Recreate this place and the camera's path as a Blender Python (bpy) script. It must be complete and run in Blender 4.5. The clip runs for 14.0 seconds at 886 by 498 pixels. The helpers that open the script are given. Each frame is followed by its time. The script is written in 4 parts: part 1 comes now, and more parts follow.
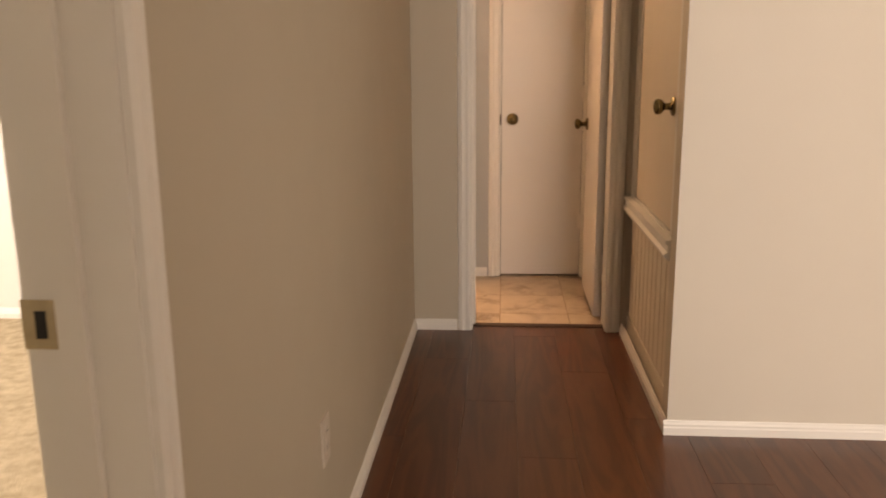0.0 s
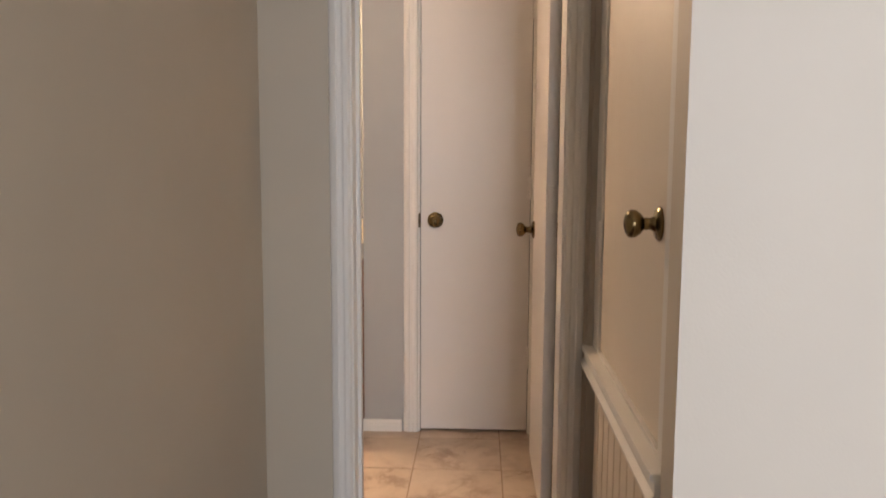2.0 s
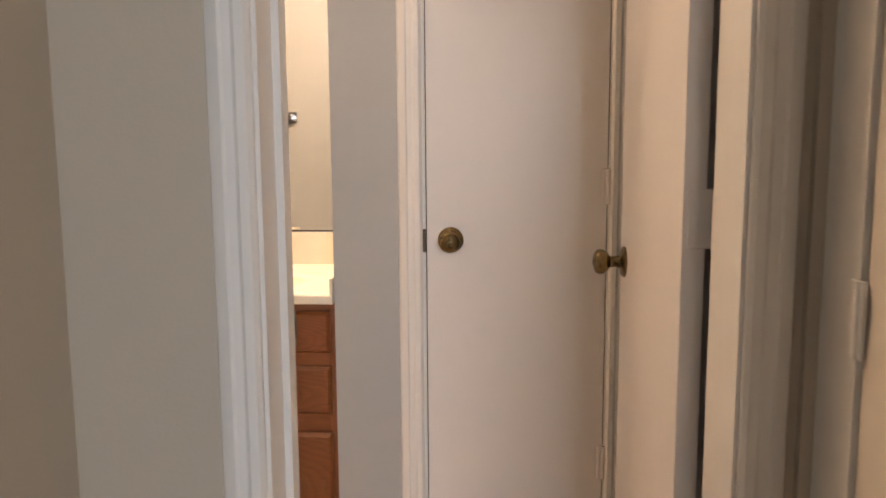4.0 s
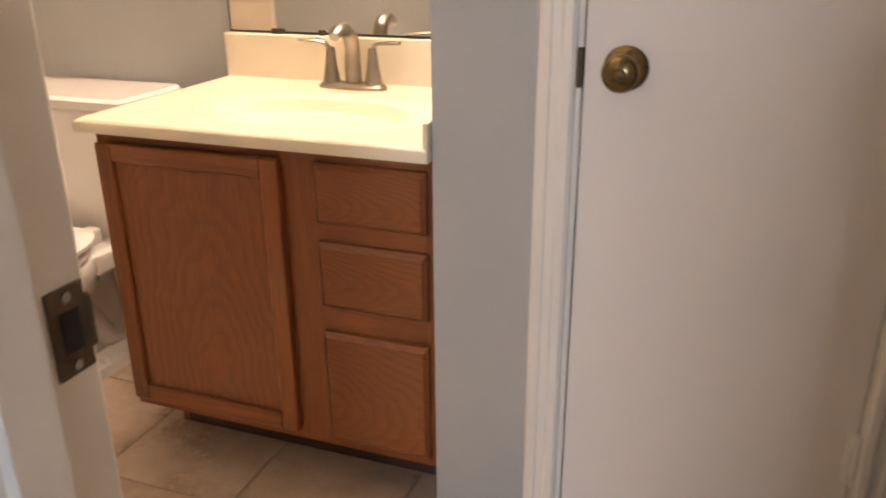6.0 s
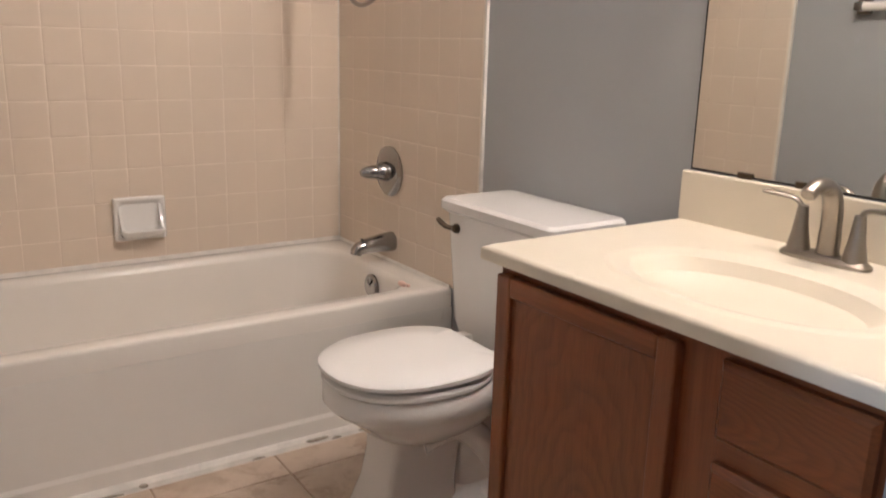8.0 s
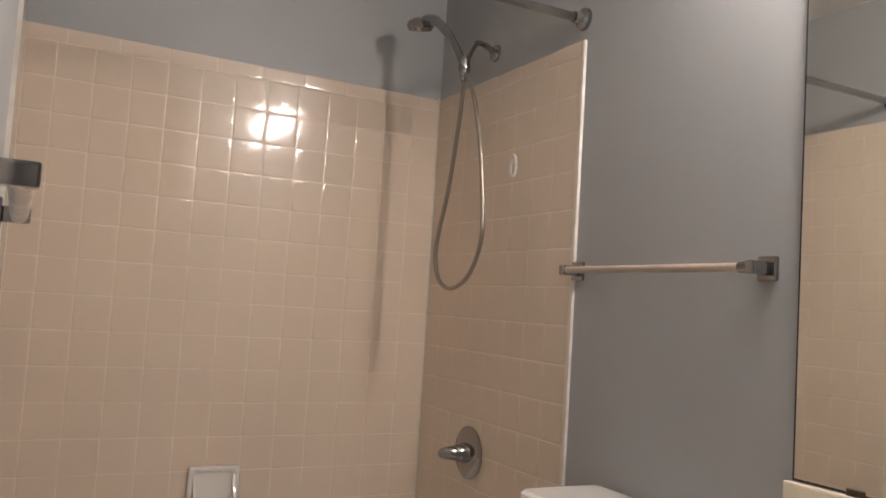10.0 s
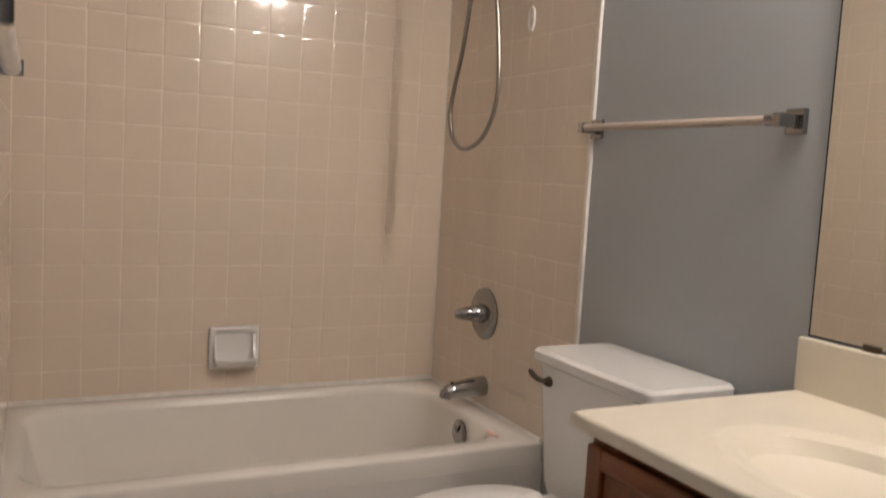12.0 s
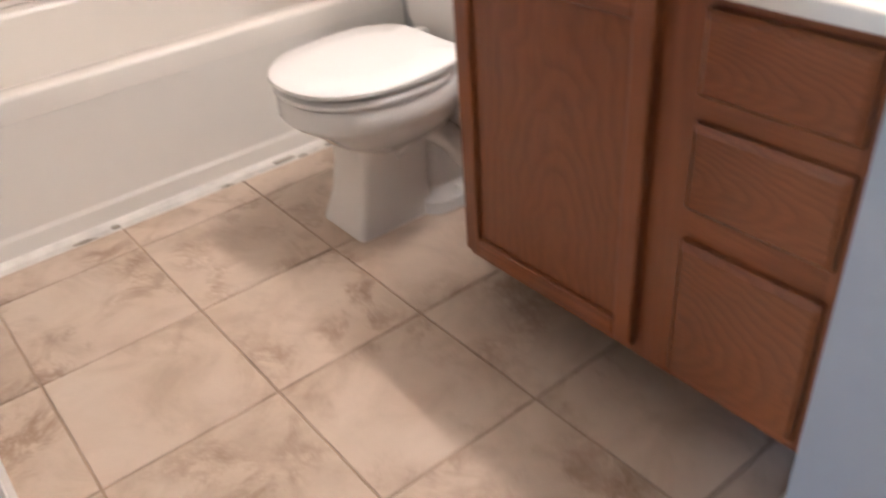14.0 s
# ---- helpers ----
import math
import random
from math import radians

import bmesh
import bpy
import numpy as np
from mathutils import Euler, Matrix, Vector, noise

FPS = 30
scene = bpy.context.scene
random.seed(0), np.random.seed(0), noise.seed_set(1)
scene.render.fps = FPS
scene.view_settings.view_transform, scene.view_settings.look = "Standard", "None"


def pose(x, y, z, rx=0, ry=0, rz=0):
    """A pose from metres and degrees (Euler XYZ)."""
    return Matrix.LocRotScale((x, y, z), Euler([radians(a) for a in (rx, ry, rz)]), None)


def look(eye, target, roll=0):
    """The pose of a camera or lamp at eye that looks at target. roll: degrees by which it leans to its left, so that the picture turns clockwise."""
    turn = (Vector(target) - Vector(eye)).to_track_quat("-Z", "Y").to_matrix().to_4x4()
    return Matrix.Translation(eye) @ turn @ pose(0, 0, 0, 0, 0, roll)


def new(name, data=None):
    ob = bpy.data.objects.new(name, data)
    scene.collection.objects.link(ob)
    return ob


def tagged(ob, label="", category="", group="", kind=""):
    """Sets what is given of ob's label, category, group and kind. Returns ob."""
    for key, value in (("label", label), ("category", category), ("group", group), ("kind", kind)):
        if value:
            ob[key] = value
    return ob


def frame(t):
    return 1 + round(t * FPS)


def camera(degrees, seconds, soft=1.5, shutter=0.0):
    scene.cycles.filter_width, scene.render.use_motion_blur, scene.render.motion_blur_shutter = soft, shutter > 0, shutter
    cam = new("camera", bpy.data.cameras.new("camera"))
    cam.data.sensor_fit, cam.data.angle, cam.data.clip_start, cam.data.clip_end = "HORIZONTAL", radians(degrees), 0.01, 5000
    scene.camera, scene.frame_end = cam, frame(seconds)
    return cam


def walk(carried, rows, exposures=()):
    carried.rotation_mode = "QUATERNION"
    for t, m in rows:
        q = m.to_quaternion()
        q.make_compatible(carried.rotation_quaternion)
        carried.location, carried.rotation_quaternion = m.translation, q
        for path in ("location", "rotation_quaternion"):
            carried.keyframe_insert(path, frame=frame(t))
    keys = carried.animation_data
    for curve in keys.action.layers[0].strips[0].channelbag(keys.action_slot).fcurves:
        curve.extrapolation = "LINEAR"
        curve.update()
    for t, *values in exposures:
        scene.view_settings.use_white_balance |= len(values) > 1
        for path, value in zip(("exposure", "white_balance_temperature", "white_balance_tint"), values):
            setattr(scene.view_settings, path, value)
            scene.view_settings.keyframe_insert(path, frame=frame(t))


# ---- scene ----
cam = camera(57.0, 14.0, 1.75, 0.4)
PATH = [
    (0, (0.019, -4.749, 1.212), (-0.13, -2.802, 0.781), -0.5),
    (0.5, (0.058, -4.597, 1.206), (-0.015, -2.637, 0.814), -1.6),
    (1, (0.145, -4.268, 1.206), (-0.005, -2.309, 0.834), -1.0),
    (1.5, (0.182, -3.867, 1.2), (0.042, -1.899, 0.871), 0.1),
    (2, (0.249, -3.444, 1.215), (0.16, -1.461, 0.978), 0.3),
    (2.5, (0.274, -3.05, 1.226), (0.162, -1.067, 1.003), 0.4),
    (2.7, (0.255, -2.893, 1.208), (0.143, -0.909, 0.98), -0.1),
    (4.8, (0.176, -1.642, 1.165), (0.025, 0.319, 0.799), 0.0),
    (5, (0.194, -1.526, 1.153), (0.017, 0.403, 0.655), 0.4),
    (5.5, (0.231, -1.388, 1.142), (-0.126, 0.447, 0.431), 0.5),
    (6, (0.232, -1.233, 1.122), (-0.419, 0.51, 0.389), -0.5),
    (6.5, (0.186, -1.034, 1.127), (-0.735, 0.616, 0.47), -0.9),
    (7, (0.162, -0.925, 1.123), (-1.115, 0.494, 0.526), -0.2),
    (7.5, (0.162, -0.887, 1.123), (-1.399, 0.247, 0.595), 0.3),
    (8, (0.153, -0.879, 1.129), (-1.45, 0.214, 0.645), 1.6),
    (8.5, (0.141, -0.877, 1.148), (-1.542, 0.174, 0.89), 3.3),
    (9, (0.141, -0.883, 1.165), (-1.598, 0.105, 1.178), 3.5),
    (9.2, (0.139, -0.881, 1.169), (-1.614, 0.081, 1.26), 3.7),
    (11.3, (0.102, -0.814, 1.201), (-1.679, 0.084, 1.346), 3.9),
    (11.5, (0.097, -0.824, 1.191), (-1.685, 0.084, 1.249), 3.5),
    (12, (0.097, -0.817, 1.16), (-1.684, 0.076, 0.978), 3.3),
    (12.5, (0.097, -0.832, 1.141), (-1.647, 0.069, 0.758), 2.9),
    (13, (0.073, -0.823, 1.112), (-1.6, 0.072, 0.477), 2.7),
    (13.5, (0.046, -0.825, 1.076), (-1.493, 0.076, 0.167), 0.9),
    (13.8, (0.06, -0.852, 1.072), (-1.357, 0.1, 0.04), -1.2),
    (14, (0.09, -0.838, 1.066), (-1.24, 0.147, -0.055), -4.6),
]
EXPOSURES = [
    (0, 0.25, 13000, 32), (0.4, 0.12, 11200, 26), (1.0, 0.15, 7500, 20), (2.0, 0.4, 8000, 22), (2.7, 0.5, 7900, 22),
    (5.0, 0.5, 7600, 19), (5.5, 0.65, 7300, 18), (6.0, 0.45, 7300, 20), (7.0, 0.0, 6100, 17), (8.0, -0.1, 5500, 14), (9.0, -0.33, 5400, 13),
    (11.3, -0.65, 5500, 11), (12.5, -0.35, 5400, 11), (13.0, -0.08, 5150, 12), (13.5, 0.2, 5400, 12), (14.0, 0.5, 5300, 14)]
walk(cam, [(t, look(eye, at, roll)) for t, eye, at, roll in PATH], EXPOSURES)

# ---------------------------------------------------------------- world and light
world = bpy.data.worlds.new("sky")
scene.world = world
world.use_nodes = True
wn = world.node_tree
sky = wn.nodes.new("ShaderNodeTexSky")
sky.sky_type, sky.sun_disc = "NISHITA", False
sky.sun_elevation, sky.sun_rotation = radians(40), radians(200)
wn.nodes["Background"].inputs["Strength"].default_value = 0.12
wn.links.new(sky.outputs[0], wn.nodes["Background"].inputs["Color"])


def lamp(name, kind, energy, colour, m, size=0.1, size_y=None):
    data = bpy.data.lights.new(name, kind)
    data.energy, data.color = energy, colour
    if kind == "AREA":
        data.shape, data.size, data.size_y = "RECTANGLE", size, size_y or size
    else:
        data.shadow_soft_size = size
    ob = new(name, data)
    ob.matrix_world = m
    return ob


# daylight in the two window openings, warm bulbs over the vanity
DAY = (0.62, 0.80, 1.0)
lamp("window_light", "AREA", 165, DAY, look((1.10, -6.52, 1.45), (1.05, -2.1, 1.15)), 1.4, 1.3)
lamp("bedroom_window_light", "AREA", 125, DAY, look((-3.68, -3.0, 1.5), (-1.0, -2.6, 0.6)), 1.6, 1.3)
BULBS = [(-0.82, 0.425, 2.20), (-0.61, 0.425, 2.20), (-0.40, 0.425, 2.20)]   # lit globes of the vanity light


# ---------------------------------------------------------------- materials
def ramp(nt, fac, stops):
    r = nt.nodes.new("ShaderNodeValToRGB")
    els = r.color_ramp.elements
    while len(els) < len(stops):
        els.new(0.5)
    for e, (pos, col) in zip(els, stops):
        e.position, e.color = pos, (*col, 1)
    nt.links.new(fac, r.inputs[0])
    return r.outputs[0]


def noise_tex(nt, vec, scale, detail=4.0, rough=0.55, distort=0.0):
    n = nt.nodes.new("ShaderNodeTexNoise")
    n.inputs["Scale"].default_value, n.inputs["Detail"].default_value = scale, detail
    n.inputs["Roughness"].default_value, n.inputs["Distortion"].default_value = rough, distort
    nt.links.new(vec, n.inputs["Vector"])
    return n.outputs[0]


def base_mat(name, rough=0.5, metal=0.0, coat=0.0):
    m = bpy.data.materials.new(name)
    m.use_nodes = True
    nt = m.node_tree
    b = nt.nodes["Principled BSDF"]
    b.inputs["Roughness"].default_value, b.inputs["Metallic"].default_value = rough, metal
    b.inputs["Coat Weight"].default_value = coat
    co = nt.nodes.new("ShaderNodeNewGeometry").outputs["Position"]
    return m, nt, b, co


def shade(c, k):
    return tuple(v * k for v in c)


def plain(name, col, rough=0.5, metal=0.0, vary=0.06, big=1.3, grain=260.0, bump=0.04, coat=0.0, rvar=0.08):
    """Paint, enamel, metal: slow patches, fine grain and a little relief."""
    m, nt, b, co = base_mat(name, rough, metal, coat)
    n1 = noise_tex(nt, co, big, 5)
    nt.links.new(ramp(nt, n1, [(0.3, shade(col, 1 - vary)), (0.7, shade(col, 1 + vary))]), b.inputs["Base Color"])
    n2 = noise_tex(nt, co, grain, 3)
    r = nt.nodes.new("ShaderNodeMapRange")
    r.inputs["To Min"].default_value, r.inputs["To Max"].default_value = max(0.02, rough - rvar), rough + rvar
    nt.links.new(noise_tex(nt, co, 9.0, 4), r.inputs["Value"])
    nt.links.new(r.outputs[0], b.inputs["Roughness"])
    if bump:
        bp = nt.nodes.new("ShaderNodeBump")
        bp.inputs["Strength"].default_value, bp.inputs["Distance"].default_value = bump, 0.004
        nt.links.new(n2, bp.inputs["Height"])
        nt.links.new(bp.outputs[0], b.inputs["Normal"])
    return m


def wood(name, dark, mid, light, axis, rough=0.4, scale=1.0, coat=0.0, per_piece=False):
    """Wood with the grain along one axis: stretched rings and pores."""
    m, nt, b, co = base_mat(name, rough, 0, coat)
    mp = nt.nodes.new("ShaderNodeMapping")
    s = [14.0 * scale, 14.0 * scale, 14.0 * scale]
    s["xyz".index(axis)] = 1.3 * scale
    mp.inputs["Scale"].default_value = s
    nt.links.new(co, mp.inputs["Vector"])
    if per_piece:
        info = nt.nodes.new("ShaderNodeObjectInfo")
        mul = nt.nodes.new("ShaderNodeMath")
        mul.operation = "MULTIPLY"
        mul.inputs[1].default_value = 37.0
        nt.links.new(info.outputs["Random"], mul.inputs[0])
        nt.links.new(mul.outputs[0], mp.inputs["Location"])
    big = noise_tex(nt, mp.outputs[0], 0.9, 3, 0.5, 1.2)
    wv = nt.nodes.new("ShaderNodeMath")
    wv.operation = "MULTIPLY"
    wv.inputs[1].default_value = 28.0
    nt.links.new(big, wv.inputs[0])
    sn = nt.nodes.new("ShaderNodeMath")
    sn.operation = "SINE"
    nt.links.new(wv.outputs[0], sn.inputs[0])
    half = nt.nodes.new("ShaderNodeMapRange")
    half.inputs["From Min"].default_value = -1
    nt.links.new(sn.outputs[0], half.inputs["Value"])
    rings = ramp(nt, half.outputs[0], [(0.0, dark), (0.45, mid), (1.0, light)])
    mp2 = nt.nodes.new("ShaderNodeMapping")
    s2 = [420.0, 420.0, 420.0]
    s2["xyz".index(axis)] = 14.0
    mp2.inputs["Scale"].default_value = s2
    nt.links.new(co, mp2.inputs["Vector"])
    pores = noise_tex(nt, mp2.outputs[0], 1.0, 2)
    mix = nt.nodes.new("ShaderNodeMix")
    mix.data_type, mix.blend_type = "RGBA", "MULTIPLY"
    mix.inputs[0].default_value = 0.35
    nt.links.new(rings, mix.inputs[6])
    nt.links.new(ramp(nt, pores, [(0.35, (0.55, 0.5, 0.45)), (0.6, (1, 1, 1))]), mix.inputs[7])
    out = mix.outputs[2]
    if per_piece:
        hs = nt.nodes.new("ShaderNodeHueSaturation")
        mr = nt.nodes.new("ShaderNodeMapRange")
        mr.inputs["To Min"].default_value, mr.inputs["To Max"].default_value = 0.90, 1.10
        nt.links.new(info.outputs["Random"], mr.inputs["Value"])
        nt.links.new(mr.outputs[0], hs.inputs["Value"])
        nt.links.new(out, hs.inputs["Color"])
        out = hs.outputs[0]
    nt.links.new(out, b.inputs["Base Color"])
    bp = nt.nodes.new("ShaderNodeBump")
    bp.inputs["Strength"].default_value, bp.inputs["Distance"].default_value = 0.12, 0.002
    nt.links.new(pores, bp.inputs["Height"])
    nt.links.new(bp.outputs[0], b.inputs["Normal"])
    return m


def stone_tile(name):
    """Beige floor tile: cloudy base, brown veined smudges, a shift of its own for each tile."""
    m, nt, b, co = base_mat(name, 0.42)
    info = nt.nodes.new("ShaderNodeObjectInfo")
    mul = nt.nodes.new("ShaderNodeVectorMath")
    mul.operation = "MULTIPLY_ADD"
    mul.inputs[1].default_value = (1, 1, 1)
    sc = nt.nodes.new("ShaderNodeMath")
    sc.operation = "MULTIPLY"
    sc.inputs[1].default_value = 23.0
    nt.links.new(info.outputs["Random"], sc.inputs[0])
    nt.links.new(co, mul.inputs[0])
    nt.links.new(sc.outputs[0], mul.inputs[2])
    v = mul.outputs[0]
    cloud = ramp(nt, noise_tex(nt, v, 5.0, 6, 0.6, 0.6), [(0.3, (0.43, 0.33, 0.245)), (0.5, (0.56, 0.445, 0.345)), (0.72, (0.62, 0.51, 0.41))])
    vein = ramp(nt, noise_tex(nt, v, 7.0, 9, 0.68, 0.5), [(0.0, (1, 1, 1)), (0.36, (1, 1, 1)), (0.45, (0.58, 0.50, 0.43)), (0.54, (0.96, 0.95, 0.94)), (1.0, (1, 1, 1))])
    gate = ramp(nt, noise_tex(nt, v, 4.2, 3, 0.5), [(0.46, (0, 0, 0)), (0.64, (1, 1, 1))])
    mix = nt.nodes.new("ShaderNodeMix")
    mix.data_type, mix.blend_type = "RGBA", "MULTIPLY"
    nt.links.new(gate, mix.inputs[0])
    nt.links.new(cloud, mix.inputs[6])
    nt.links.new(vein, mix.inputs[7])
    nt.links.new(mix.outputs[2], b.inputs["Base Color"])
    bp = nt.nodes.new("ShaderNodeBump")
    bp.inputs["Strength"].default_value, bp.inputs["Distance"].default_value = 0.15, 0.003
    nt.links.new(noise_tex(nt, v, 60.0, 5), bp.inputs["Height"])
    nt.links.new(bp.outputs[0], b.inputs["Normal"])
    return m


def carpet_mat(name):
    m, nt, b, co = base_mat(name, 0.95)
    c = ramp(nt, noise_tex(nt, co, 22.0, 6, 0.7), [(0.3, (0.33, 0.25, 0.16)), (0.7, (0.58, 0.47, 0.33))])
    nt.links.new(c, b.inputs["Base Color"])
    bp = nt.nodes.new("ShaderNodeBump")
    bp.inputs["Strength"].default_value, bp.inputs["Distance"].default_value = 0.7, 0.01
    nt.links.new(noise_tex(nt, co, 160.0, 3), bp.inputs["Height"])
    nt.links.new(bp.outputs[0], b.inputs["Normal"])
    return m


def glow(name, col, strength):
    m = bpy.data.materials.new(name)
    m.use_nodes = True
    b = m.node_tree.nodes["Principled BSDF"]
    b.inputs["Base Color"].default_value = (*col, 1)
    b.inputs["Emission Color"].default_value, b.inputs["Emission Strength"].default_value = (*col, 1), strength
    return m


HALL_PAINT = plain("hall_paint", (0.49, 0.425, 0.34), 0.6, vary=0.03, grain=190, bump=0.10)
# paler hall beige: part of this wall's daylight is in the colour
LIVING_PAINT_DAYLIT = plain("living_paint_daylit", (0.60, 0.545, 0.47), 0.6, vary=0.03, grain=190, bump=0.10)
BATH_PAINT = plain("bath_paint", (0.362, 0.374, 0.384), 0.5, vary=0.03, grain=190, bump=0.10)
# bath paint made lighter and warmer to stand in for missing bounce light
CLOSET_PAINT_LIT = plain("closet_paint_lit", (0.395, 0.397, 0.388), 0.5, vary=0.03, grain=190, bump=0.10)
WHITE_PAINT = plain("white_paint", (0.76, 0.74, 0.70), 0.6, vary=0.02, grain=190, bump=0.08)
CEIL_PAINT = plain("ceiling_paint", (0.78, 0.76, 0.73), 0.8, vary=0.03, grain=120, bump=0.25)
OUTLET_PAINT = plain("outlet_plastic", (0.56, 0.49, 0.42), 0.35, vary=0.03, big=40, bump=0.0)
TRIM = plain("trim_enamel", (0.76, 0.735, 0.69), 0.34, vary=0.02, grain=300, bump=0.02, rvar=0.015)
DOOR_PAINT = plain("door_enamel", (0.76, 0.72, 0.685), 0.33, vary=0.015, grain=320, bump=0.025, rvar=0.012)
PANEL_PAINT = plain("panel_enamel", (0.70, 0.62, 0.52), 0.45, vary=0.05, grain=80, bump=0.05)
OAK_V = wood("oak_upright", (0.182, 0.052, 0.013), (0.225, 0.067, 0.018), (0.245, 0.077, 0.022), "z", 0.36, 0.8, 0.15)
OAK_H = wood("oak_level", (0.182, 0.052, 0.013), (0.225, 0.067, 0.018), (0.245, 0.077, 0.022), "x", 0.36, 0.8, 0.15)


def oak_panel(name, across, along):
    """Plain-sawn oak face: arched growth rings round the board's middle, fine pores along the grain."""
    m, nt, b, co = base_mat(name, 0.36, 0, 0.15)

    def mth(op, *vals):
        n = nt.nodes.new("ShaderNodeMath")
        n.operation = op
        for i, v in enumerate(vals):
            if isinstance(v, (int, float)):
                n.inputs[i].default_value = v
            else:
                nt.links.new(v, n.inputs[i])
        return n.outputs[0]

    gen = nt.nodes.new("ShaderNodeSeparateXYZ")
    nt.links.new(nt.nodes.new("ShaderNodeTexCoord").outputs["Generated"], gen.inputs[0])
    rnd = nt.nodes.new("ShaderNodeObjectInfo").outputs["Random"]
    warp = noise_tex(nt, co, 5.0, 3, 0.5)
    fine = noise_tex(nt, co, 26.0, 3, 0.5)
    v = mth("ADD", gen.outputs["XYZ".index(across)], mth("MULTIPLY_ADD", rnd, 0.36, -0.68))
    u = mth("ADD", gen.outputs["XYZ".index(along)], mth("MULTIPLY_ADD", rnd, 0.8, -0.15))
    d = mth("SQRT", mth("ADD", mth("POWER", mth("ABSOLUTE", mth("MULTIPLY", v, 3.4)), 2.0), mth("POWER", mth("MULTIPLY", u, 1.15), 2.0)))
    d = mth("ADD", d, mth("ADD", mth("MULTIPLY", warp, 0.9), mth("MULTIPLY", fine, 0.16)))
    ring = mth("FRACT", mth("MULTIPLY", d, 5.5))
    rings = ramp(nt, ring, [(0.0, (0.184, 0.053, 0.0138)), (0.20, (0.198, 0.059, 0.0158)), (0.60, (0.222, 0.069, 0.0190)), (0.90, (0.218, 0.067, 0.0184)), (1.0, (0.187, 0.054, 0.0142))])
    mp = nt.nodes.new("ShaderNodeMapping")
    s2 = [420.0, 420.0, 420.0]
    s2["XYZ".index(along)] = 16.0
    mp.inputs["Scale"].default_value = s2
    nt.links.new(co, mp.inputs["Vector"])
    pores = noise_tex(nt, mp.outputs[0], 1.0, 2)
    mix = nt.nodes.new("ShaderNodeMix")
    mix.data_type, mix.blend_type = "RGBA", "MULTIPLY"
    mix.inputs[0].default_value = 0.4
    nt.links.new(rings, mix.inputs[6])
    nt.links.new(ramp(nt, pores, [(0.35, (0.55, 0.5, 0.45)), (0.6, (1, 1, 1))]), mix.inputs[7])
    nt.links.new(mix.outputs[2], b.inputs["Base Color"])
    bp = nt.nodes.new("ShaderNodeBump")
    bp.inputs["Strength"].default_value, bp.inputs["Distance"].default_value = 0.12, 0.002
    nt.links.new(pores, bp.inputs["Height"])
    nt.links.new(bp.outputs[0], b.inputs["Normal"])
    return m


OAK_DOOR = oak_panel("oak_door_face", "X", "Z")
OAK_DRAWER = oak_panel("oak_drawer_face", "Z", "X")
PLANK = wood("dark_laminate", (0.080, 0.020, 0.008), (0.104, 0.027, 0.0105), (0.126, 0.036, 0.014), "y", 0.30, 0.7, 0.1, True)
# dark stain, deepened for the toe kick's shadow; the threshold shares it
KICK = plain("kick_stain_and_shade", (0.05, 0.020, 0.010), 0.7)
MARBLE = plain("cultured_marble", (0.72, 0.657, 0.54), 0.30, vary=0.03, big=6, bump=0.0, coat=0.03, rvar=0.04)
PORCELAIN = plain("porcelain", (0.80, 0.785, 0.76), 0.10, vary=0.015, bump=0.0, coat=0.4, rvar=0.03)
SEAT_PLASTIC = plain("seat_plastic", (0.84, 0.83, 0.81), 0.22, vary=0.015, bump=0.01, rvar=0.04)
TUB_ENAMEL = plain("tub_enamel", (0.78, 0.745, 0.69), 0.24, vary=0.03, bump=0.0, coat=0.12, rvar=0.05)
APRON_ENAMEL = plain("apron_enamel", (0.77, 0.745, 0.70), 0.22, vary=0.015, bump=0.01, rvar=0.015)
TILE = plain("wall_tile_glaze", (0.70, 0.60, 0.49), 0.10, vary=0.025, big=3, grain=14, bump=0.04, coat=0.2, rvar=0.02)
GROUT = plain("wall_grout", (0.79, 0.695, 0.585), 0.25, vary=0.08, big=14, bump=0.1)
CAULK = plain("caulk", (0.70, 0.67, 0.62), 0.5, vary=0.12, big=22, bump=0.2)
FLOOR_GROUT = plain("floor_grout", (0.39, 0.285, 0.20), 0.9, vary=0.25, big=9, bump=0.3)
GRIME = plain("caulk_grime", (0.36, 0.32, 0.27), 0.8, vary=0.3, big=60, bump=0.1)
FLOOR_TILE = stone_tile("floor_tile_glaze")
NICKEL = plain("brushed_nickel", (0.33, 0.295, 0.255), 0.31, 1.0, vary=0.05, bump=0.0)
CHROME = plain("chrome", (0.34, 0.335, 0.33), 0.09, 1.0, vary=0.05, bump=0.0, rvar=0.06)
BRASS = plain("aged_brass", (0.20, 0.145, 0.07), 0.20, 1.0, vary=0.25, big=70, bump=0.02, rvar=0.05)
PLATE_BRASS = plain("plate_brass", (0.46, 0.37, 0.25), 0.38, 0.7, vary=0.1, big=50, bump=0.02)
BRONZE = plain("dark_bronze", (0.10, 0.075, 0.05), 0.4, 0.9, vary=0.2, big=60, bump=0.04)
# near-black, painted in for shade in gaps and holes; also mirror edge and subfloor
BLACK = plain("gap_shade_and_edge_black", (0.02, 0.018, 0.016), 0.9, bump=0)
ACRYLIC = plain("yellowed_acrylic", (0.44, 0.365, 0.30), 0.22, vary=0.05, bump=0)
CLEAR = plain("pale_plastic", (0.82, 0.78, 0.74), 0.15, bump=0)
SOAP = plain("soap_pink", (0.72, 0.52, 0.45), 0.4, vary=0.1, big=60)
CARPET = carpet_mat("carpet_pile")
BULB_GLOW = glow("lit_globe", (1.0, 0.80, 0.60), 225.0)
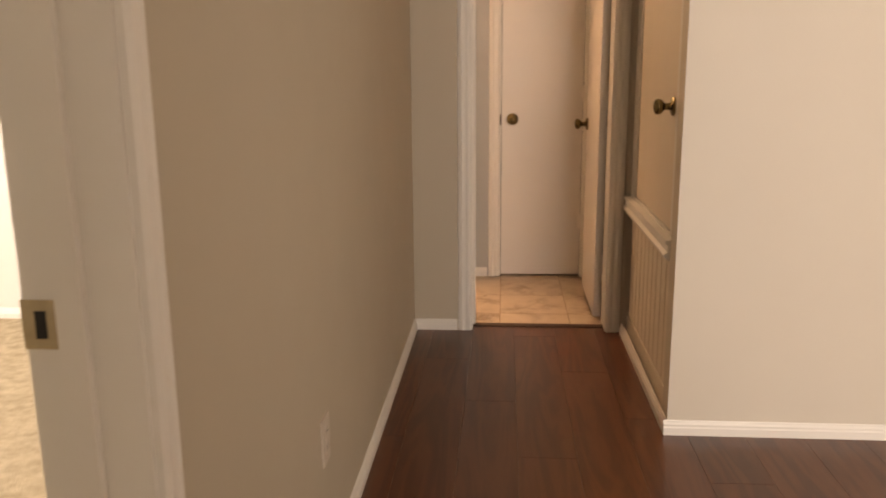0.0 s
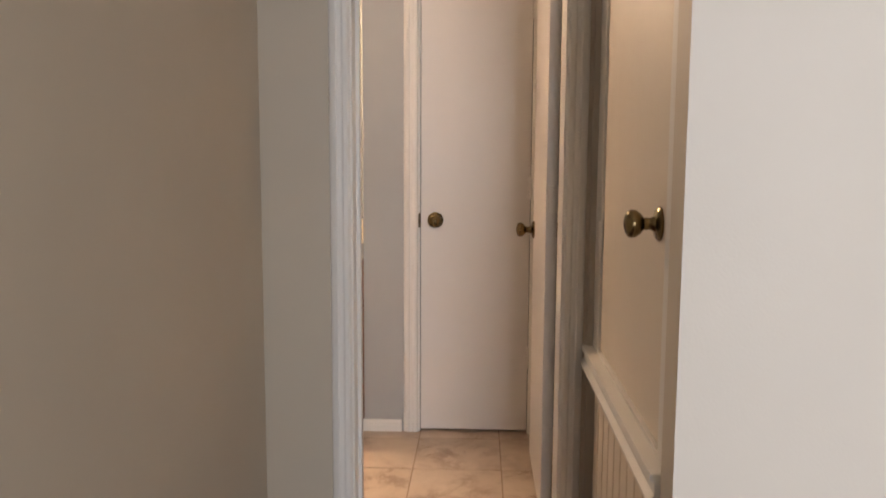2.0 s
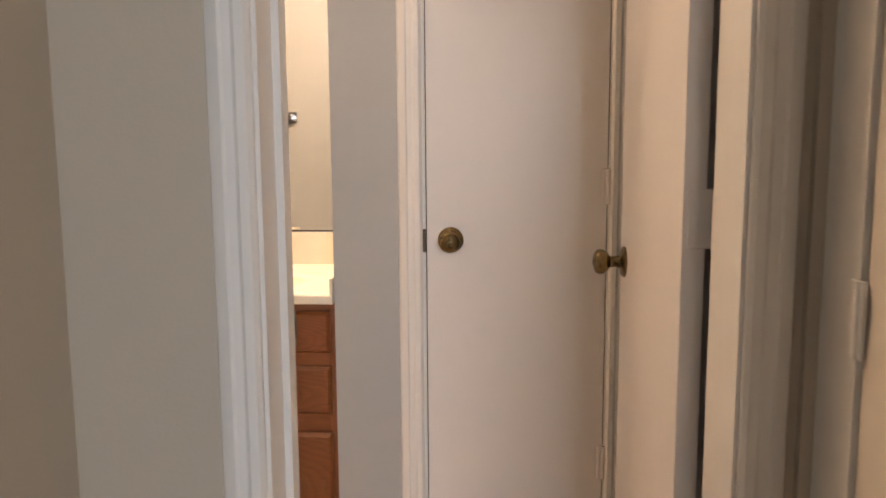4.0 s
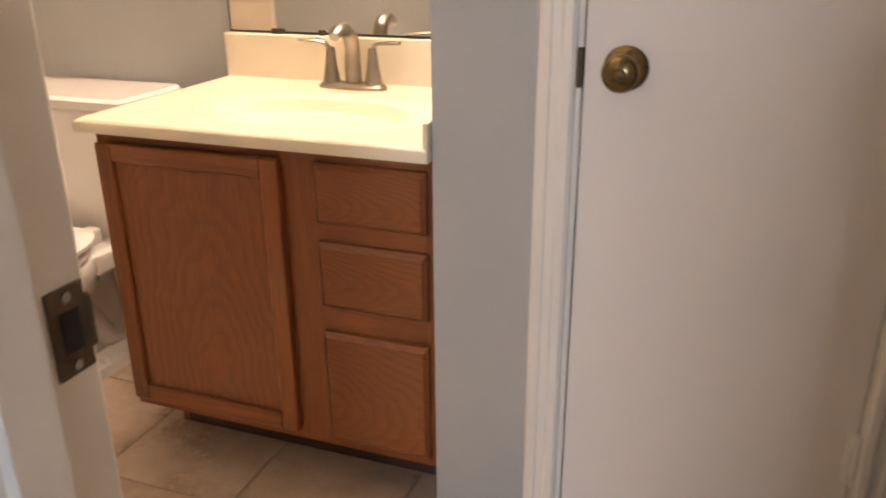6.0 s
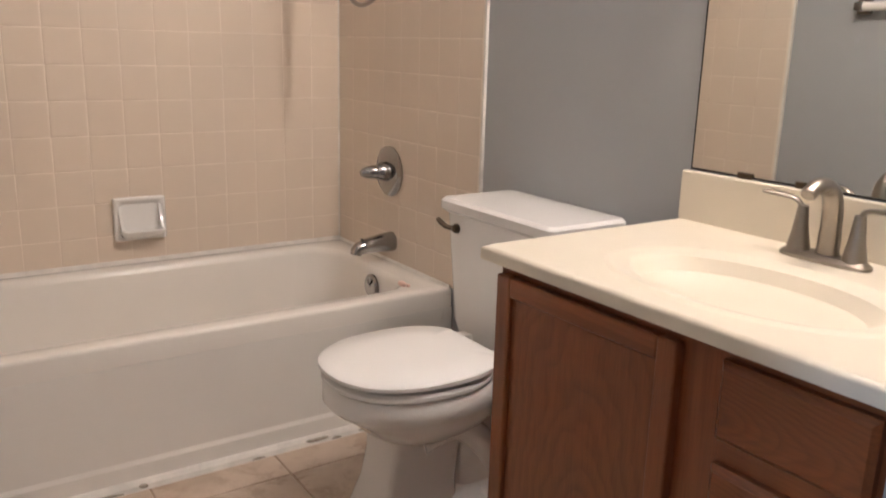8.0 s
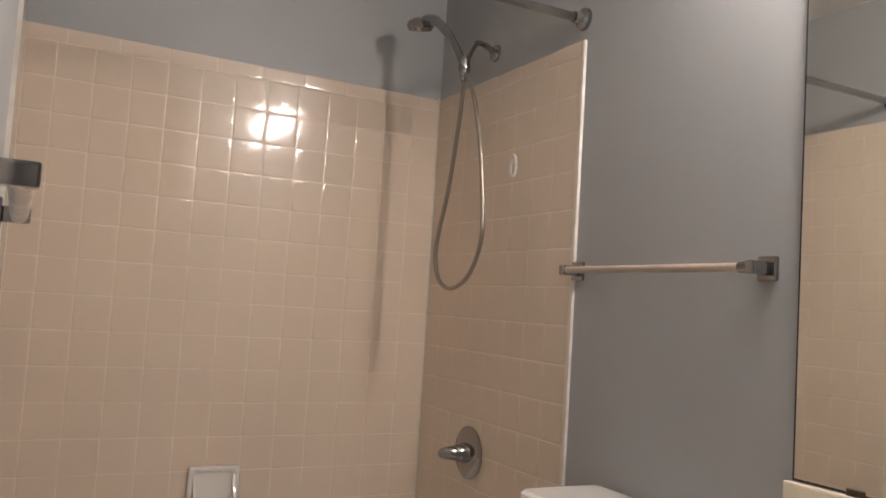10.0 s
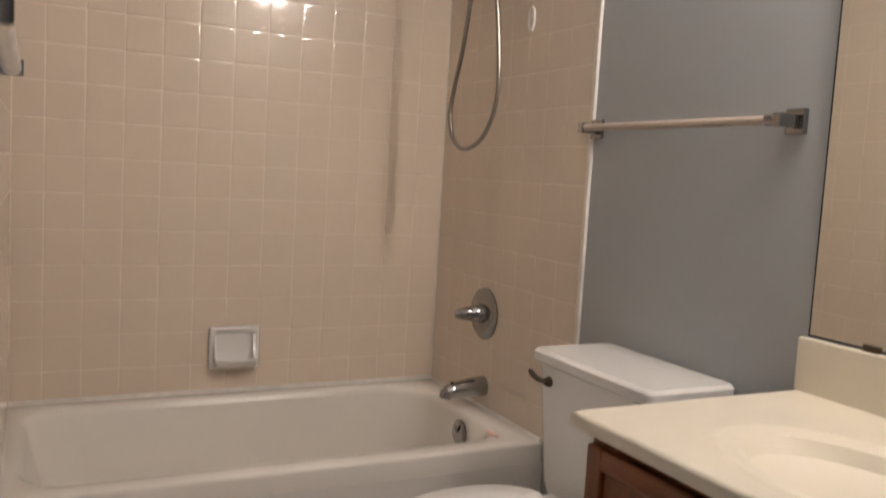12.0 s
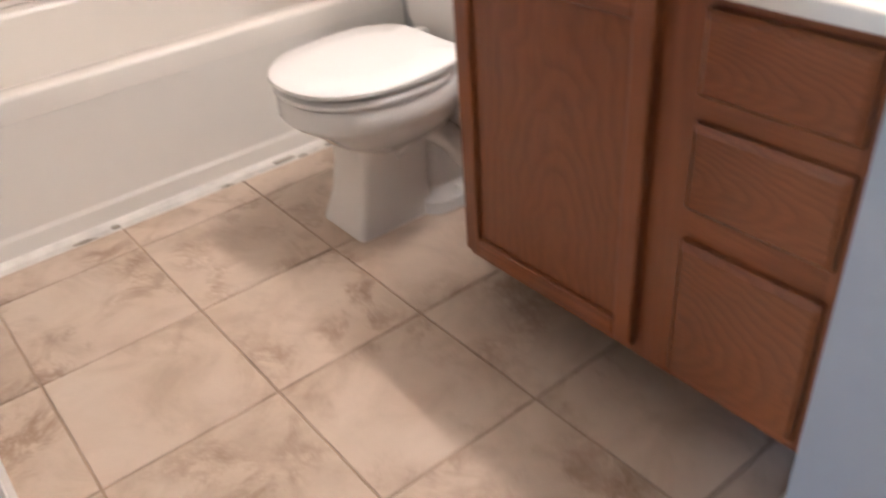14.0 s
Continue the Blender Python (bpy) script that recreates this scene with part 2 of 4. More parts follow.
MIRROR = bpy.data.materials.new("mirror_silver")
MIRROR.use_nodes = True
MIRROR.node_tree.nodes["Principled BSDF"].inputs["Metallic"].default_value = 1
MIRROR.node_tree.nodes["Principled BSDF"].inputs["Roughness"].default_value = 0.015
MIRROR.node_tree.nodes["Principled BSDF"].inputs["Base Color"].default_value = (0.84, 0.85, 0.82, 1)
GLASS = bpy.data.materials.new("window_glass")
GLASS.use_nodes = True
GLASS.node_tree.nodes["Principled BSDF"].inputs["Transmission Weight"].default_value = 1
GLASS.node_tree.nodes["Principled BSDF"].inputs["Roughness"].default_value = 0.01


# ---------------------------------------------------------------- mesh helpers
def add_box(bm, x0, x1, y0, y1, z0, z1, bevel=0.0, seg=2):
    r = bmesh.ops.create_cube(bm, size=1.0)
    vs = r["verts"]
    for v in vs:
        v.co = Vector(((x0 + x1) / 2 + v.co.x * (x1 - x0), (y0 + y1) / 2 + v.co.y * (y1 - y0), (z0 + z1) / 2 + v.co.z * (z1 - z0)))
    if bevel:
        es = list({e for v in vs for e in v.link_edges})
        bmesh.ops.bevel(bm, geom=es, offset=bevel, segments=seg, affect="EDGES", profile=0.6)


def box(x0, x1, y0, y1, z0, z1, bevel=0.0, seg=2):
    bm = bmesh.new()
    add_box(bm, x0, x1, y0, y1, z0, z1, bevel, seg)
    return bm


def loft(loops, cap0=True, cap1=True, closed=True):
    """A skin over rings of points."""
    bm = bmesh.new()
    rings = [[bm.verts.new(p) for p in lp] for lp in loops]
    n = len(rings[0])
    for a, b in zip(rings, rings[1:]):
        for i in range(n if closed else n - 1):
            j = (i + 1) % n
            bm.faces.new((a[i], a[j], b[j], b[i]))
    if cap0:
        bm.faces.new(list(reversed(rings[0])))
    if cap1:
        bm.faces.new(rings[-1])
    bmesh.ops.recalc_face_normals(bm, faces=bm.faces)
    return bm


def turned(profile, at, axis="z", n=28, cap=True):
    """A round body: profile of (radius, distance along the axis) from the point at."""
    loops = []
    for r, h in profile:
        ring = []
        for i in range(n):
            a = 2 * math.pi * i / n
            u, v = r * math.cos(a), r * math.sin(a)
            p = {"z": (u, v, h), "x": (h, u, v), "y": (u, h, v)}[axis]
            ring.append(Vector(at) + Vector(p))
        loops.append(ring)
    return loft(loops, cap, cap)


def tube(pts, radii, n=14, flat=1.0):
    """A pipe through points, with a radius for each one; flat squeezes it upright."""
    loops, up = [], Vector((0, 0, 1))
    pts = [Vector(p) for p in pts]
    last = None
    for i, p in enumerate(pts):
        d = (pts[min(i + 1, len(pts) - 1)] - pts[max(i - 1, 0)]).normalized()
        if last is None:
            last = d.cross(up) if abs(d.z) < 0.95 else d.cross(Vector((0, 1, 0)))
        s = (last - d * last.dot(d)).normalized()
        last = s
        w = d.cross(s)
        r = radii[i] if isinstance(radii, (list, tuple)) else radii
        loops.append([p + s * r * math.cos(2 * math.pi * k / n) + w * r * flat * math.sin(2 * math.pi * k / n) for k in range(n)])
    return loft(loops)


def spline(pts, steps=8):
    """Points along a smooth line through the given ones."""
    P = [Vector(p) for p in pts]
    P = [2 * P[0] - P[1]] + P + [2 * P[-1] - P[-2]]
    out = []
    for i in range(1, len(P) - 2):
        for k in range(steps):
            t = k / steps
            a, b, c, d = P[i - 1], P[i], P[i + 1], P[i + 2]
            out.append(0.5 * (2 * b + (c - a) * t + (2 * a - 5 * b + 4 * c - d) * t * t + (3 * b - a - 3 * c + d) * t ** 3))
    out.append(P[-2])
    return out


def extrude_profile(profile, start, end, out, up=(0, 0, 1)):
    """A moulding: (out, up) profile swept from start to end."""
    o, u = Vector(out), Vector(up)
    return loft([[Vector(p) + o * a + u * b for a, b in profile] for p in (start, end)])


def part(name, bm, material, parent=None, label="", smooth=False, kind=""):
    me = bpy.data.meshes.new(name)
    if smooth:
        for f in bm.faces:
            f.smooth = True
    bm.to_mesh(me)
    bm.free()
    if smooth:
        me.set_sharp_from_angle(angle=radians(38))
    me.materials.append(material)
    ob = new(name, me)
    if parent is not None:
        ob.parent = parent
        ob.matrix_parent_inverse = parent.matrix_basis.inverted()
    return tagged(ob, label, kind=kind)


def thing(name, at, label, category, group="", kind=""):
    ob = new(name)
    ob.empty_display_size = 0.05
    ob.location = at
    bpy.context.view_layer.update()
    return tagged(ob, label, category, group, kind)


def setting(name, bm, material, label, category):
    return tagged(part(name, bm, material), label, category, kind="structure")


# ---------------------------------------------------------------- plan
YB, XL = 0.525, -2.612          # bathroom back wall and tub wall
YF, YH = -0.894, -1.04         # door wall, bathroom face and hall face
XS = -0.246                    # outer edge of the linen closet
JL, JR = -0.127, 0.492         # bathroom door jambs
HL, HR = -0.402, 0.572          # hall walls
YC = -2.138                    # corner where the hall opens out
YT = -0.968                    # where wood meets tile
CEIL, HEAD = 2.44, 2.04
Y0, XE, XW = -6.6, 2.9, -3.8   # far limits of the rooms behind and beside


def slab(*boxes):
    bm = bmesh.new()
    for b in boxes:
        add_box(bm, *b)
    return bm


# floors below the pieces
setting("floor_hall", slab((HL - 0.145, XE, Y0 - 0.1, YT, -0.10, -0.006)), BLACK, "dark subfloor under the wood planks", "floor")
setting("floor_bath", slab((XL - 0.1, 0.75, YT, YB + 0.12, -0.10, -0.0035)), FLOOR_GROUT, "beige stone-look tile floor with dark joints", "floor")
setting("floor_bedroom", slab((XW - 0.1, HL - 0.145, Y0 - 0.1, -1.0, -0.10, 0.012)), CARPET, "tan cut-pile carpet floor", "floor")
setting("ceiling", slab((XW - 0.1, XE + 0.1, Y0 - 0.1, YB + 0.12, CEIL, CEIL + 0.1)), CEIL_PAINT, "white textured ceiling", "ceiling")

# bathroom walls
setting("wall_tub", slab((XL - 0.12, XL, YF - 0.13, YB + 0.12, 0, CEIL)), BATH_PAINT, "grey-blue painted wall, beige tile round the tub", "wall")
setting("wall_vanity", slab((XL, 0.72, YB, YB + 0.12, 0, CEIL)), BATH_PAINT, "grey-blue painted wall behind toilet and vanity", "wall")
setting("wall_bath_east", slab((0.60, 0.72, YF, 0.0, 0, CEIL)), BATH_PAINT, "grey-blue painted wall behind the open door", "wall")
setting("wall_door", slab((XL, JL - 0.02, YF - 0.075, YF, 0, CEIL), (JR + 0.02, 0.72, YF - 0.075, YF, 0, CEIL), (JL - 0.02, JR + 0.02, YF - 0.075, YF, HEAD + 0.02, CEIL)), BATH_PAINT,
        "grey-blue painted wall with the bathroom doorway", "wall")
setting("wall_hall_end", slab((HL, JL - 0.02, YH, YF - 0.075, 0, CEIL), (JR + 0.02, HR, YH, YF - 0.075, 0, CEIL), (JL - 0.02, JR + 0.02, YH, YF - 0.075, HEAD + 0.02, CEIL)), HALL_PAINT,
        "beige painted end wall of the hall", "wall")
# closet walls carry some of their light in the colour
setting("wall_closet_1", slab((XS, -0.015, 0.0, 0.10, 0, CEIL)), CLOSET_PAINT_LIT, "grey painted wall strip beside the closet door, lightened for warm light", "wall")
setting("wall_closet_2", slab((0.478, 0.72, 0.0, 0.10, 0, CEIL)), CLOSET_PAINT_LIT, "grey painted wall strip beside the closet door, lightened for warm light", "wall")
setting("wall_closet_3", slab((-0.015, 0.478, 0.0, 0.10, HEAD + 0.02, CEIL)), CLOSET_PAINT_LIT, "grey painted wall above the closet door, lightened for warm light", "wall")
setting("wall_closet_4", slab((XS, XS + 0.09, 0.10, YB, 0, CEIL)), CLOSET_PAINT_LIT, "grey painted side wall of the linen closet, lightened for warm light", "wall")
# hall walls
DL0, DL1 = -4.64, -3.87       # bedroom doorway
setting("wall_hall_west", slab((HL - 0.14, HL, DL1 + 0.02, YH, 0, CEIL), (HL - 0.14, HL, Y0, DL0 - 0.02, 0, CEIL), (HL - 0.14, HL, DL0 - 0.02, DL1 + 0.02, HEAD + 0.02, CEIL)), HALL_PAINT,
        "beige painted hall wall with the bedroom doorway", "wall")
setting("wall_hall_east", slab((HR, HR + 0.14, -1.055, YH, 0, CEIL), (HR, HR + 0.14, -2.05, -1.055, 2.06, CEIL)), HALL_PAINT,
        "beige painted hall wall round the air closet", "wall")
# colour lightened in place of stronger daylight on this wall
setting("wall_living", slab((HR, XE, YC, -2.05, 0, CEIL)), LIVING_PAINT_DAYLIT, "beige painted wall beside the hall, daylight paled into its colour", "wall")
setting("wall_living_east", slab((XE, XE + 0.12, Y0, YC + 0.12, 0, CEIL)), HALL_PAINT, "plain beige painted wall added out of view", "wall")
WX0, WX1, WZ0, WZ1 = 0.40, 1.80, 0.75, 2.15
setting("wall_living_south", slab((HL - 0.14, WX0, Y0 - 0.12, Y0, 0, CEIL), (WX1, XE + 0.12, Y0 - 0.12, Y0, 0, CEIL), (WX0, WX1, Y0 - 0.12, Y0, 0, WZ0), (WX0, WX1, Y0 - 0.12, Y0, WZ1, CEIL)), HALL_PAINT,
        "plain beige painted wall added out of view with a window", "wall")
# added unseen wall that keeps window light off the hall's west side
setting("wall_light_blocker", slab((HL, 0.76, -5.42, -5.30, 0, CEIL)), HALL_PAINT, "plain beige painted wall added out of view", "wall")
setting("wall_bedroom_north", slab((XW, HL - 0.14, -1.0, YF - 0.075, 0, CEIL)), WHITE_PAINT, "white painted bedroom wall", "wall")
setting("wall_bedroom_south", slab((XW - 0.12, HL - 0.14, Y0 - 0.12, Y0, 0, CEIL)), WHITE_PAINT, "white painted bedroom wall", "wall")
setting("wall_bedroom_west", slab((XW - 0.12, XW, Y0, -3.8, 0, CEIL), (XW - 0.12, XW, -2.2, YF - 0.075, 0, CEIL), (XW - 0.12, XW, -3.8, -2.2, 0, 0.85), (XW - 0.12, XW, -3.8, -2.2, 2.15, CEIL)), WHITE_PAINT,
        "white painted bedroom wall with a window", "wall")


def window(name, x0, x1, y0, y1, z0, z1, axis):
    ob = thing(name, ((x0 + x1) / 2, (y0 + y1) / 2, z0), "white framed window with clear panes", "window", kind="structure")
    f = 0.05
    ym, xm = (y0 + y1) / 2, (x0 + x1) / 2
    if axis == "x":
        part("window_frame", slab((x0, x1, y0, y1, z0, z0 + f), (x0, x1, y0, y1, z1 - f, z1), (x0, x0 + f, y0, y1, z0 + f, z1 - f), (x1 - f, x1, y0, y1, z0 + f, z1 - f), (x0 + f, x1 - f, y0, y1, (z0 + z1) / 2 - 0.02, (z0 + z1) / 2 + 0.02)), TRIM, ob)
        g = part("pane", slab((x0 + f, x1 - f, ym - 0.002, ym + 0.002, z0 + f, z1 - f)), GLASS, ob)
    else:
        part("window_frame", slab((x0, x1, y0, y1, z0, z0 + f), (x0, x1, y0, y1, z1 - f, z1), (x0, x1, y0, y0 + f, z0 + f, z1 - f), (x0, x1, y1 - f, y1, z0 + f, z1 - f), (x0, x1, y0 + f, y1 - f, (z0 + z1) / 2 - 0.02, (z0 + z1) / 2 + 0.02)), TRIM, ob)
        g = part("pane", slab((xm - 0.002, xm + 0.002, y0 + f, y1 - f, z0 + f, z1 - f)), GLASS, ob)
    g.visible_shadow = False


window("window_1", WX0, WX1, Y0 - 0.09, Y0 - 0.03, WZ0, WZ1, "x")
window("window_2", XW - 0.09, XW - 0.03, -3.8, -2.2, 0.85, 2.15, "y")

# ---------------------------------------------------------------- trim
BASE = [(0, 0), (0.013, 0), (0.013, 0.026), (0.010, 0.031), (0.010, 0.037), (0.006, 0.043), (0.004, 0.049), (0, 0.051)]
CASE = [(0, 0), (0.010, 0), (0.017, 0.006), (0.017, 0.018), (0.013, 0.024), (0.013, 0.036), (0.016, 0.040), (0.012, 0.050), (0.008, 0.058), (0.0, 0.062)]


def baseboard(start, end, out):
    setting("baseboard", extrude_profile(BASE, start, end, out), TRIM, "white painted baseboard along the wall", "baseboard")


baseboard((HL, DL1 + 0.075, 0), (HL, YH - 0.013, 0), (1, 0, 0))
baseboard((HL, YH, 0), (JL - 0.072, YH, 0), (0, -1, 0))
baseboard((HR, YC, 0), (HR, YH - 0.02, 0), (-1, 0, 0))
baseboard((HR - 0.013, YC, 0), (XE, YC, 0), (0, -1, 0))
baseboard((HL, Y0, 0), (HL, DL0 - 0.075, 0), (1, 0, 0))
baseboard((XS, 0.0, 0), (-0.082, 0.0, 0), (0, -1, 0))
baseboard((XS, -0.013, 0), (XS, 0.02, 0), (-1, 0, 0))
baseboard((XL + 0.75, YF, 0), (JL - 0.075, YF, 0), (0, 1, 0))
baseboard((-1.86, YB, 0), (-0.97, YB, 0), (0, -1, 0))
baseboard((0.60, YF, 0), (0.60, 0.0, 0), (-1, 0, 0))
baseboard((XW, -1.0, 0.012), (HL - 0.14, -1.0, 0.012), (0, -1, 0))


def casing(start, end, out, side):
    """Moulded casing: side points from the opening's edge outwards."""
    return extrude_profile(CASE, start, end, out, side)


def door_trim(label, sides):
    for bm in sides:
        setting("trim", bm, TRIM, label, "door trim")


door_trim("white moulded casing round the bathroom doorway", [
    casing((JL - 0.006, YH, 0), (JL - 0.006, YH, HEAD + 0.06), (0, -1, 0), (-1, 0, 0)),
    casing((JR + 0.006, YH, 0), (JR + 0.006, YH, HEAD + 0.06), (0, -1, 0), (1, 0, 0)),
    casing((JL - 0.006, YH, HEAD + 0.004), (JR + 0.006, YH, HEAD + 0.004), (0, -1, 0), (0, 0, 1)),
    casing((JL - 0.006, YF, 0), (JL - 0.006, YF, HEAD + 0.06), (0, 1, 0), (-1, 0, 0))])
door_trim("white moulded casing round the linen closet door", [
    casing((-0.011, 0.0, 0), (-0.011, 0.0, HEAD + 0.06), (0, -1, 0), (-1, 0, 0)),
    casing((0.466, 0.0, 0), (0.466, 0.0, HEAD + 0.06), (0, -1, 0), (1, 0, 0)),
    casing((-0.011, 0.0, HEAD + 0.004), (0.466, 0.0, HEAD + 0.004), (0, -1, 0), (0, 0, 1))])
door_trim("white moulded casing round the bedroom doorway", [
    casing((HL, DL1 + 0.006, 0), (HL, DL1 + 0.006, HEAD + 0.06), (1, 0, 0), (0, 1, 0)),
    casing((HL, DL0 - 0.006, 0), (HL, DL0 - 0.006, HEAD + 0.06), (1, 0, 0), (0, -1, 0)),
    casing((HL, DL0 - 0.006, HEAD + 0.004), (HL, DL1 + 0.006, HEAD + 0.004), (1, 0, 0), (0, 0, 1))])
# jambs with stops
setting("trim", slab((JL - 0.02, JL, YH, YF, 0, HEAD + 0.02), (JL, JL + 0.011, YF - 0.075, YF - 0.04, 0, HEAD)), TRIM, "white painted door jamb with stop", "door jamb")
setting("trim", slab((JR, JR + 0.02, YH, YF, 0, HEAD + 0.02)), TRIM, "white painted hinge-side door jamb", "door jamb")
setting("trim", slab((JL, JR, YH, YF, HEAD, HEAD + 0.02)), TRIM, "white painted door head jamb", "door jamb")
setting("trim", slab((HL - 0.14, HL, DL1, DL1 + 0.02, 0, HEAD + 0.02), (HL - 0.095, HL - 0.062, DL1 - 0.012, DL1, 0, HEAD)), TRIM, "white painted bedroom door jamb with stop", "door jamb")
setting("trim", slab((HL - 0.14, HL, DL0 - 0.02, DL0, 0, HEAD + 0.02)), TRIM, "white painted bedroom door jamb", "door jamb")
# inner jambs and back sheet coloured black as the shade in the door gap
setting("trim", slab((-0.015, -0.003, 0.014, 0.10, 0, HEAD + 0.02), (0.463, 0.478, 0.014, 0.10, 0, HEAD + 0.02), (-0.003, 0.463, 0.05, 0.06, 0, HEAD + 0.02)), BLACK, "black strips standing in for the shaded gap round the closet door", "door jamb")
for a, e in ((-0.015, -0.003), (0.463, 0.478)):
    setting("trim", slab((a, e, 0.001, 0.0135, 0, HEAD + 0.02)), TRIM, "white painted closet door jamb edge", "door jamb")
setting("trim", extrude_profile([(-0.028, 0), (-0.022, 0.006), (0.018, 0.006), (0.028, 0)], (JL, YT, 0.0), (JR, YT, 0.0), (0, 1, 0)), KICK, "dark wooden threshold strip at the tile edge", "threshold")


# ---------------------------------------------------------------- doors
def door_knob(parent, at, axis, sign):
    """Round knob with rose; axis and sign give the way it points."""
    k = part("knob", turned([(0.0, 0.0), (0.033, 0.0), (0.0335, 0.004), (0.028, 0.009), (0.015, 0.012), (0.0115, 0.020), (0.0125, 0.032), (0.020, 0.038), (0.0265, 0.047), (0.0275, 0.056), (0.0245, 0.0625), (0.018, 0.0665), (0.0095, 0.0685), (0.0088, 0.0674), (0.0072, 0.0674), (0.0066, 0.0695), (0.0, 0.0700)]
             if sign > 0 else [(0.0, 0.0), (0.033, 0.0), (0.0335, -0.004), (0.028, -0.009), (0.015, -0.012), (0.0115, -0.020), (0.0125, -0.032), (0.020, -0.038), (0.0265, -0.047), (0.0275, -0.056), (0.0245, -0.0625), (0.018, -0.0665), (0.0095, -0.0685), (0.0088, -0.0674), (0.0072, -0.0674), (0.0066, -0.0695), (0.0, -0.0700)],
             at, axis, 32, False), BRASS, parent, "aged brass round knob", True)
    return k


def hinge(parent, at, length=0.089, leaf=None, material=TRIM):
    h = part("hinge", turned([(0.006, -length / 2), (0.0062, length / 2)], at, "z", 12), material, parent, "", True)
    if leaf:
        part("hinge_leaf", box(*leaf, 0.002, 1), material, h)
    return h


closet_door = thing("closet_door", (0.23, 0.02, 0.012), "closed flush white painted linen closet door", "door", kind="structure")
part("door_panel", box(-0.0005, 0.4605, 0.002, 0.037, 0.012, HEAD - 0.004, 0.002, 2), DOOR_PAINT, closet_door)
door_knob(closet_door, (0.062, 0.002, 0.927), "y", -1)
part("latch_plate", box(-0.0105, -0.0025, -0.003, 0.010, 0.895, 0.955, 0.001, 1), BRONZE, closet_door)
for hz in (0.335, 1.065, 1.80):
    hinge(closet_door, (0.462, -0.006, hz), 0.089, (0.447, 0.475, -0.0015, 0.003, hz - 0.045, hz + 0.045), DOOR_PAINT)

bath_door = thing("bathroom_door", (0.48, -0.5, 0.015), "flush white painted bathroom door standing open against the wall", "door", kind="structure")
LX0, LX1, LY0, LY1 = 0.458, 0.493, -0.855, -0.263
part("door_panel", box(LX0, LX1, LY0, LY1, 0.015, HEAD - 0.004, 0.002, 2), DOOR_PAINT, bath_door)
door_knob(bath_door, (LX0, -0.322, 0.92), "x", -1)
door_knob(bath_door, (LX1, -0.322, 0.92), "x", 1)
part("latch_plate", box(LX0 + 0.005, LX1 - 0.005, LY1 - 0.001, LY1 + 0.003, 0.89, 0.95, 0.001, 1), BRASS, bath_door)
for hz in (0.28, 1.065, 1.80):
    h = hinge(bath_door, (0.503, -0.870, hz), 0.089, (LX0 + 0.006, LX1 + 0.012, LY0 - 0.0025, LY0 + 0.001, hz - 0.045, hz + 0.045), DOOR_PAINT)
    for dz in (-0.03, 0.0, 0.03):
        part("screw", turned([(0.0, -0.001), (0.004, -0.001), (0.004, 0.002)], (0.476 + 0.006 * (dz == 0), LY0 - 0.0025, hz + dz), "y", 10), TRIM, h)

strike = thing("strike_plate", (JL, YF - 0.02, 0.88), "dark bronze strike plate on the bathroom door jamb", "strike plate")
bm = slab((JL - 0.001, JL + 0.0025, YF - 0.026, YF + 0.002, 0.874, 0.930))
part("plate", bm, BRONZE, strike)
part("lip", box(JL - 0.006, JL + 0.003, YF + 0.002, YF + 0.008, 0.884, 0.920, 0.002, 1), BRONZE, strike)
part("latch_hole", slab((JL + 0.002, JL + 0.0032, YF - 0.019, YF - 0.005, 0.889, 0.915)), BLACK, strike)
for dz in (0.880, 0.924):
    part("screw", turned([(0.0035, 0.0), (0.0035, 0.0035)], (JL, YF - 0.012, dz), "x", 10), CHROME, strike)

strike = thing("strike_plate", (HL - 0.1, DL1, 0.93), "brass strike plate on the bedroom door jamb", "strike plate")
part("plate", slab((HL - 0.142, HL - 0.100, DL1 - 0.0025, DL1 + 0.001, 0.893, 0.953)), PLATE_BRASS, strike)
part("latch_hole", slab((HL - 0.126, HL - 0.112, DL1 - 0.0032, DL1 - 0.002, 0.906, 0.940)), BLACK, strike)

# ---------------------------------------------------------------- air closet in the hall wall
air = thing("air_closet", (HR + 0.03, -1.55, 0.0), "painted air handler closet front with door above a slatted panel", "closet")
FX = HR + 0.016
part("frame", slab((FX, FX + 0.03, -2.05, -1.945, 0.60, 2.06), (FX, FX + 0.03, -1.16, -1.055, 0.60, 2.06), (FX, FX + 0.03, -1.945, -1.16, 2.0, 2.06), (FX, FX + 0.03, -1.945, -1.16, 0.60, 0.655)), TRIM, air)
adoor = part("door", box(FX + 0.006, FX + 0.036, -1.94, -1.165, 0.66, 1.995, 0.003, 2), PANEL_PAINT, air, "beige painted flush door")
door_knob(adoor, (FX + 0.006, -1.874, 1.080), "x", -1)
for hz in (0.98, 1.75):
    hinge(adoor, (FX, -1.163, hz), 0.089, (FX - 0.002, FX + 0.004, -1.175, -1.14, hz - 0.045, hz + 0.045), TRIM)
part("ledge", extrude_profile([(-0.045, 0), (0.002, 0), (0.016, 0.010), (0.018, 0.020), (0.006, 0.030), (0.006, 0.052), (0.016, 0.058), (0.014, 0.070), (-0.045, 0.070)], (HR, -2.03, 0.575), (HR, -1.035, 0.575), (-1, 0, 0)), TRIM, air, "white moulded ledge")
# black sheet that stands in for the shade behind the slats
part("backing_shade", slab((FX + 0.030, FX + 0.035, -2.05, -1.055, 0.06, 0.60)), BLACK, air)
y = -1.985
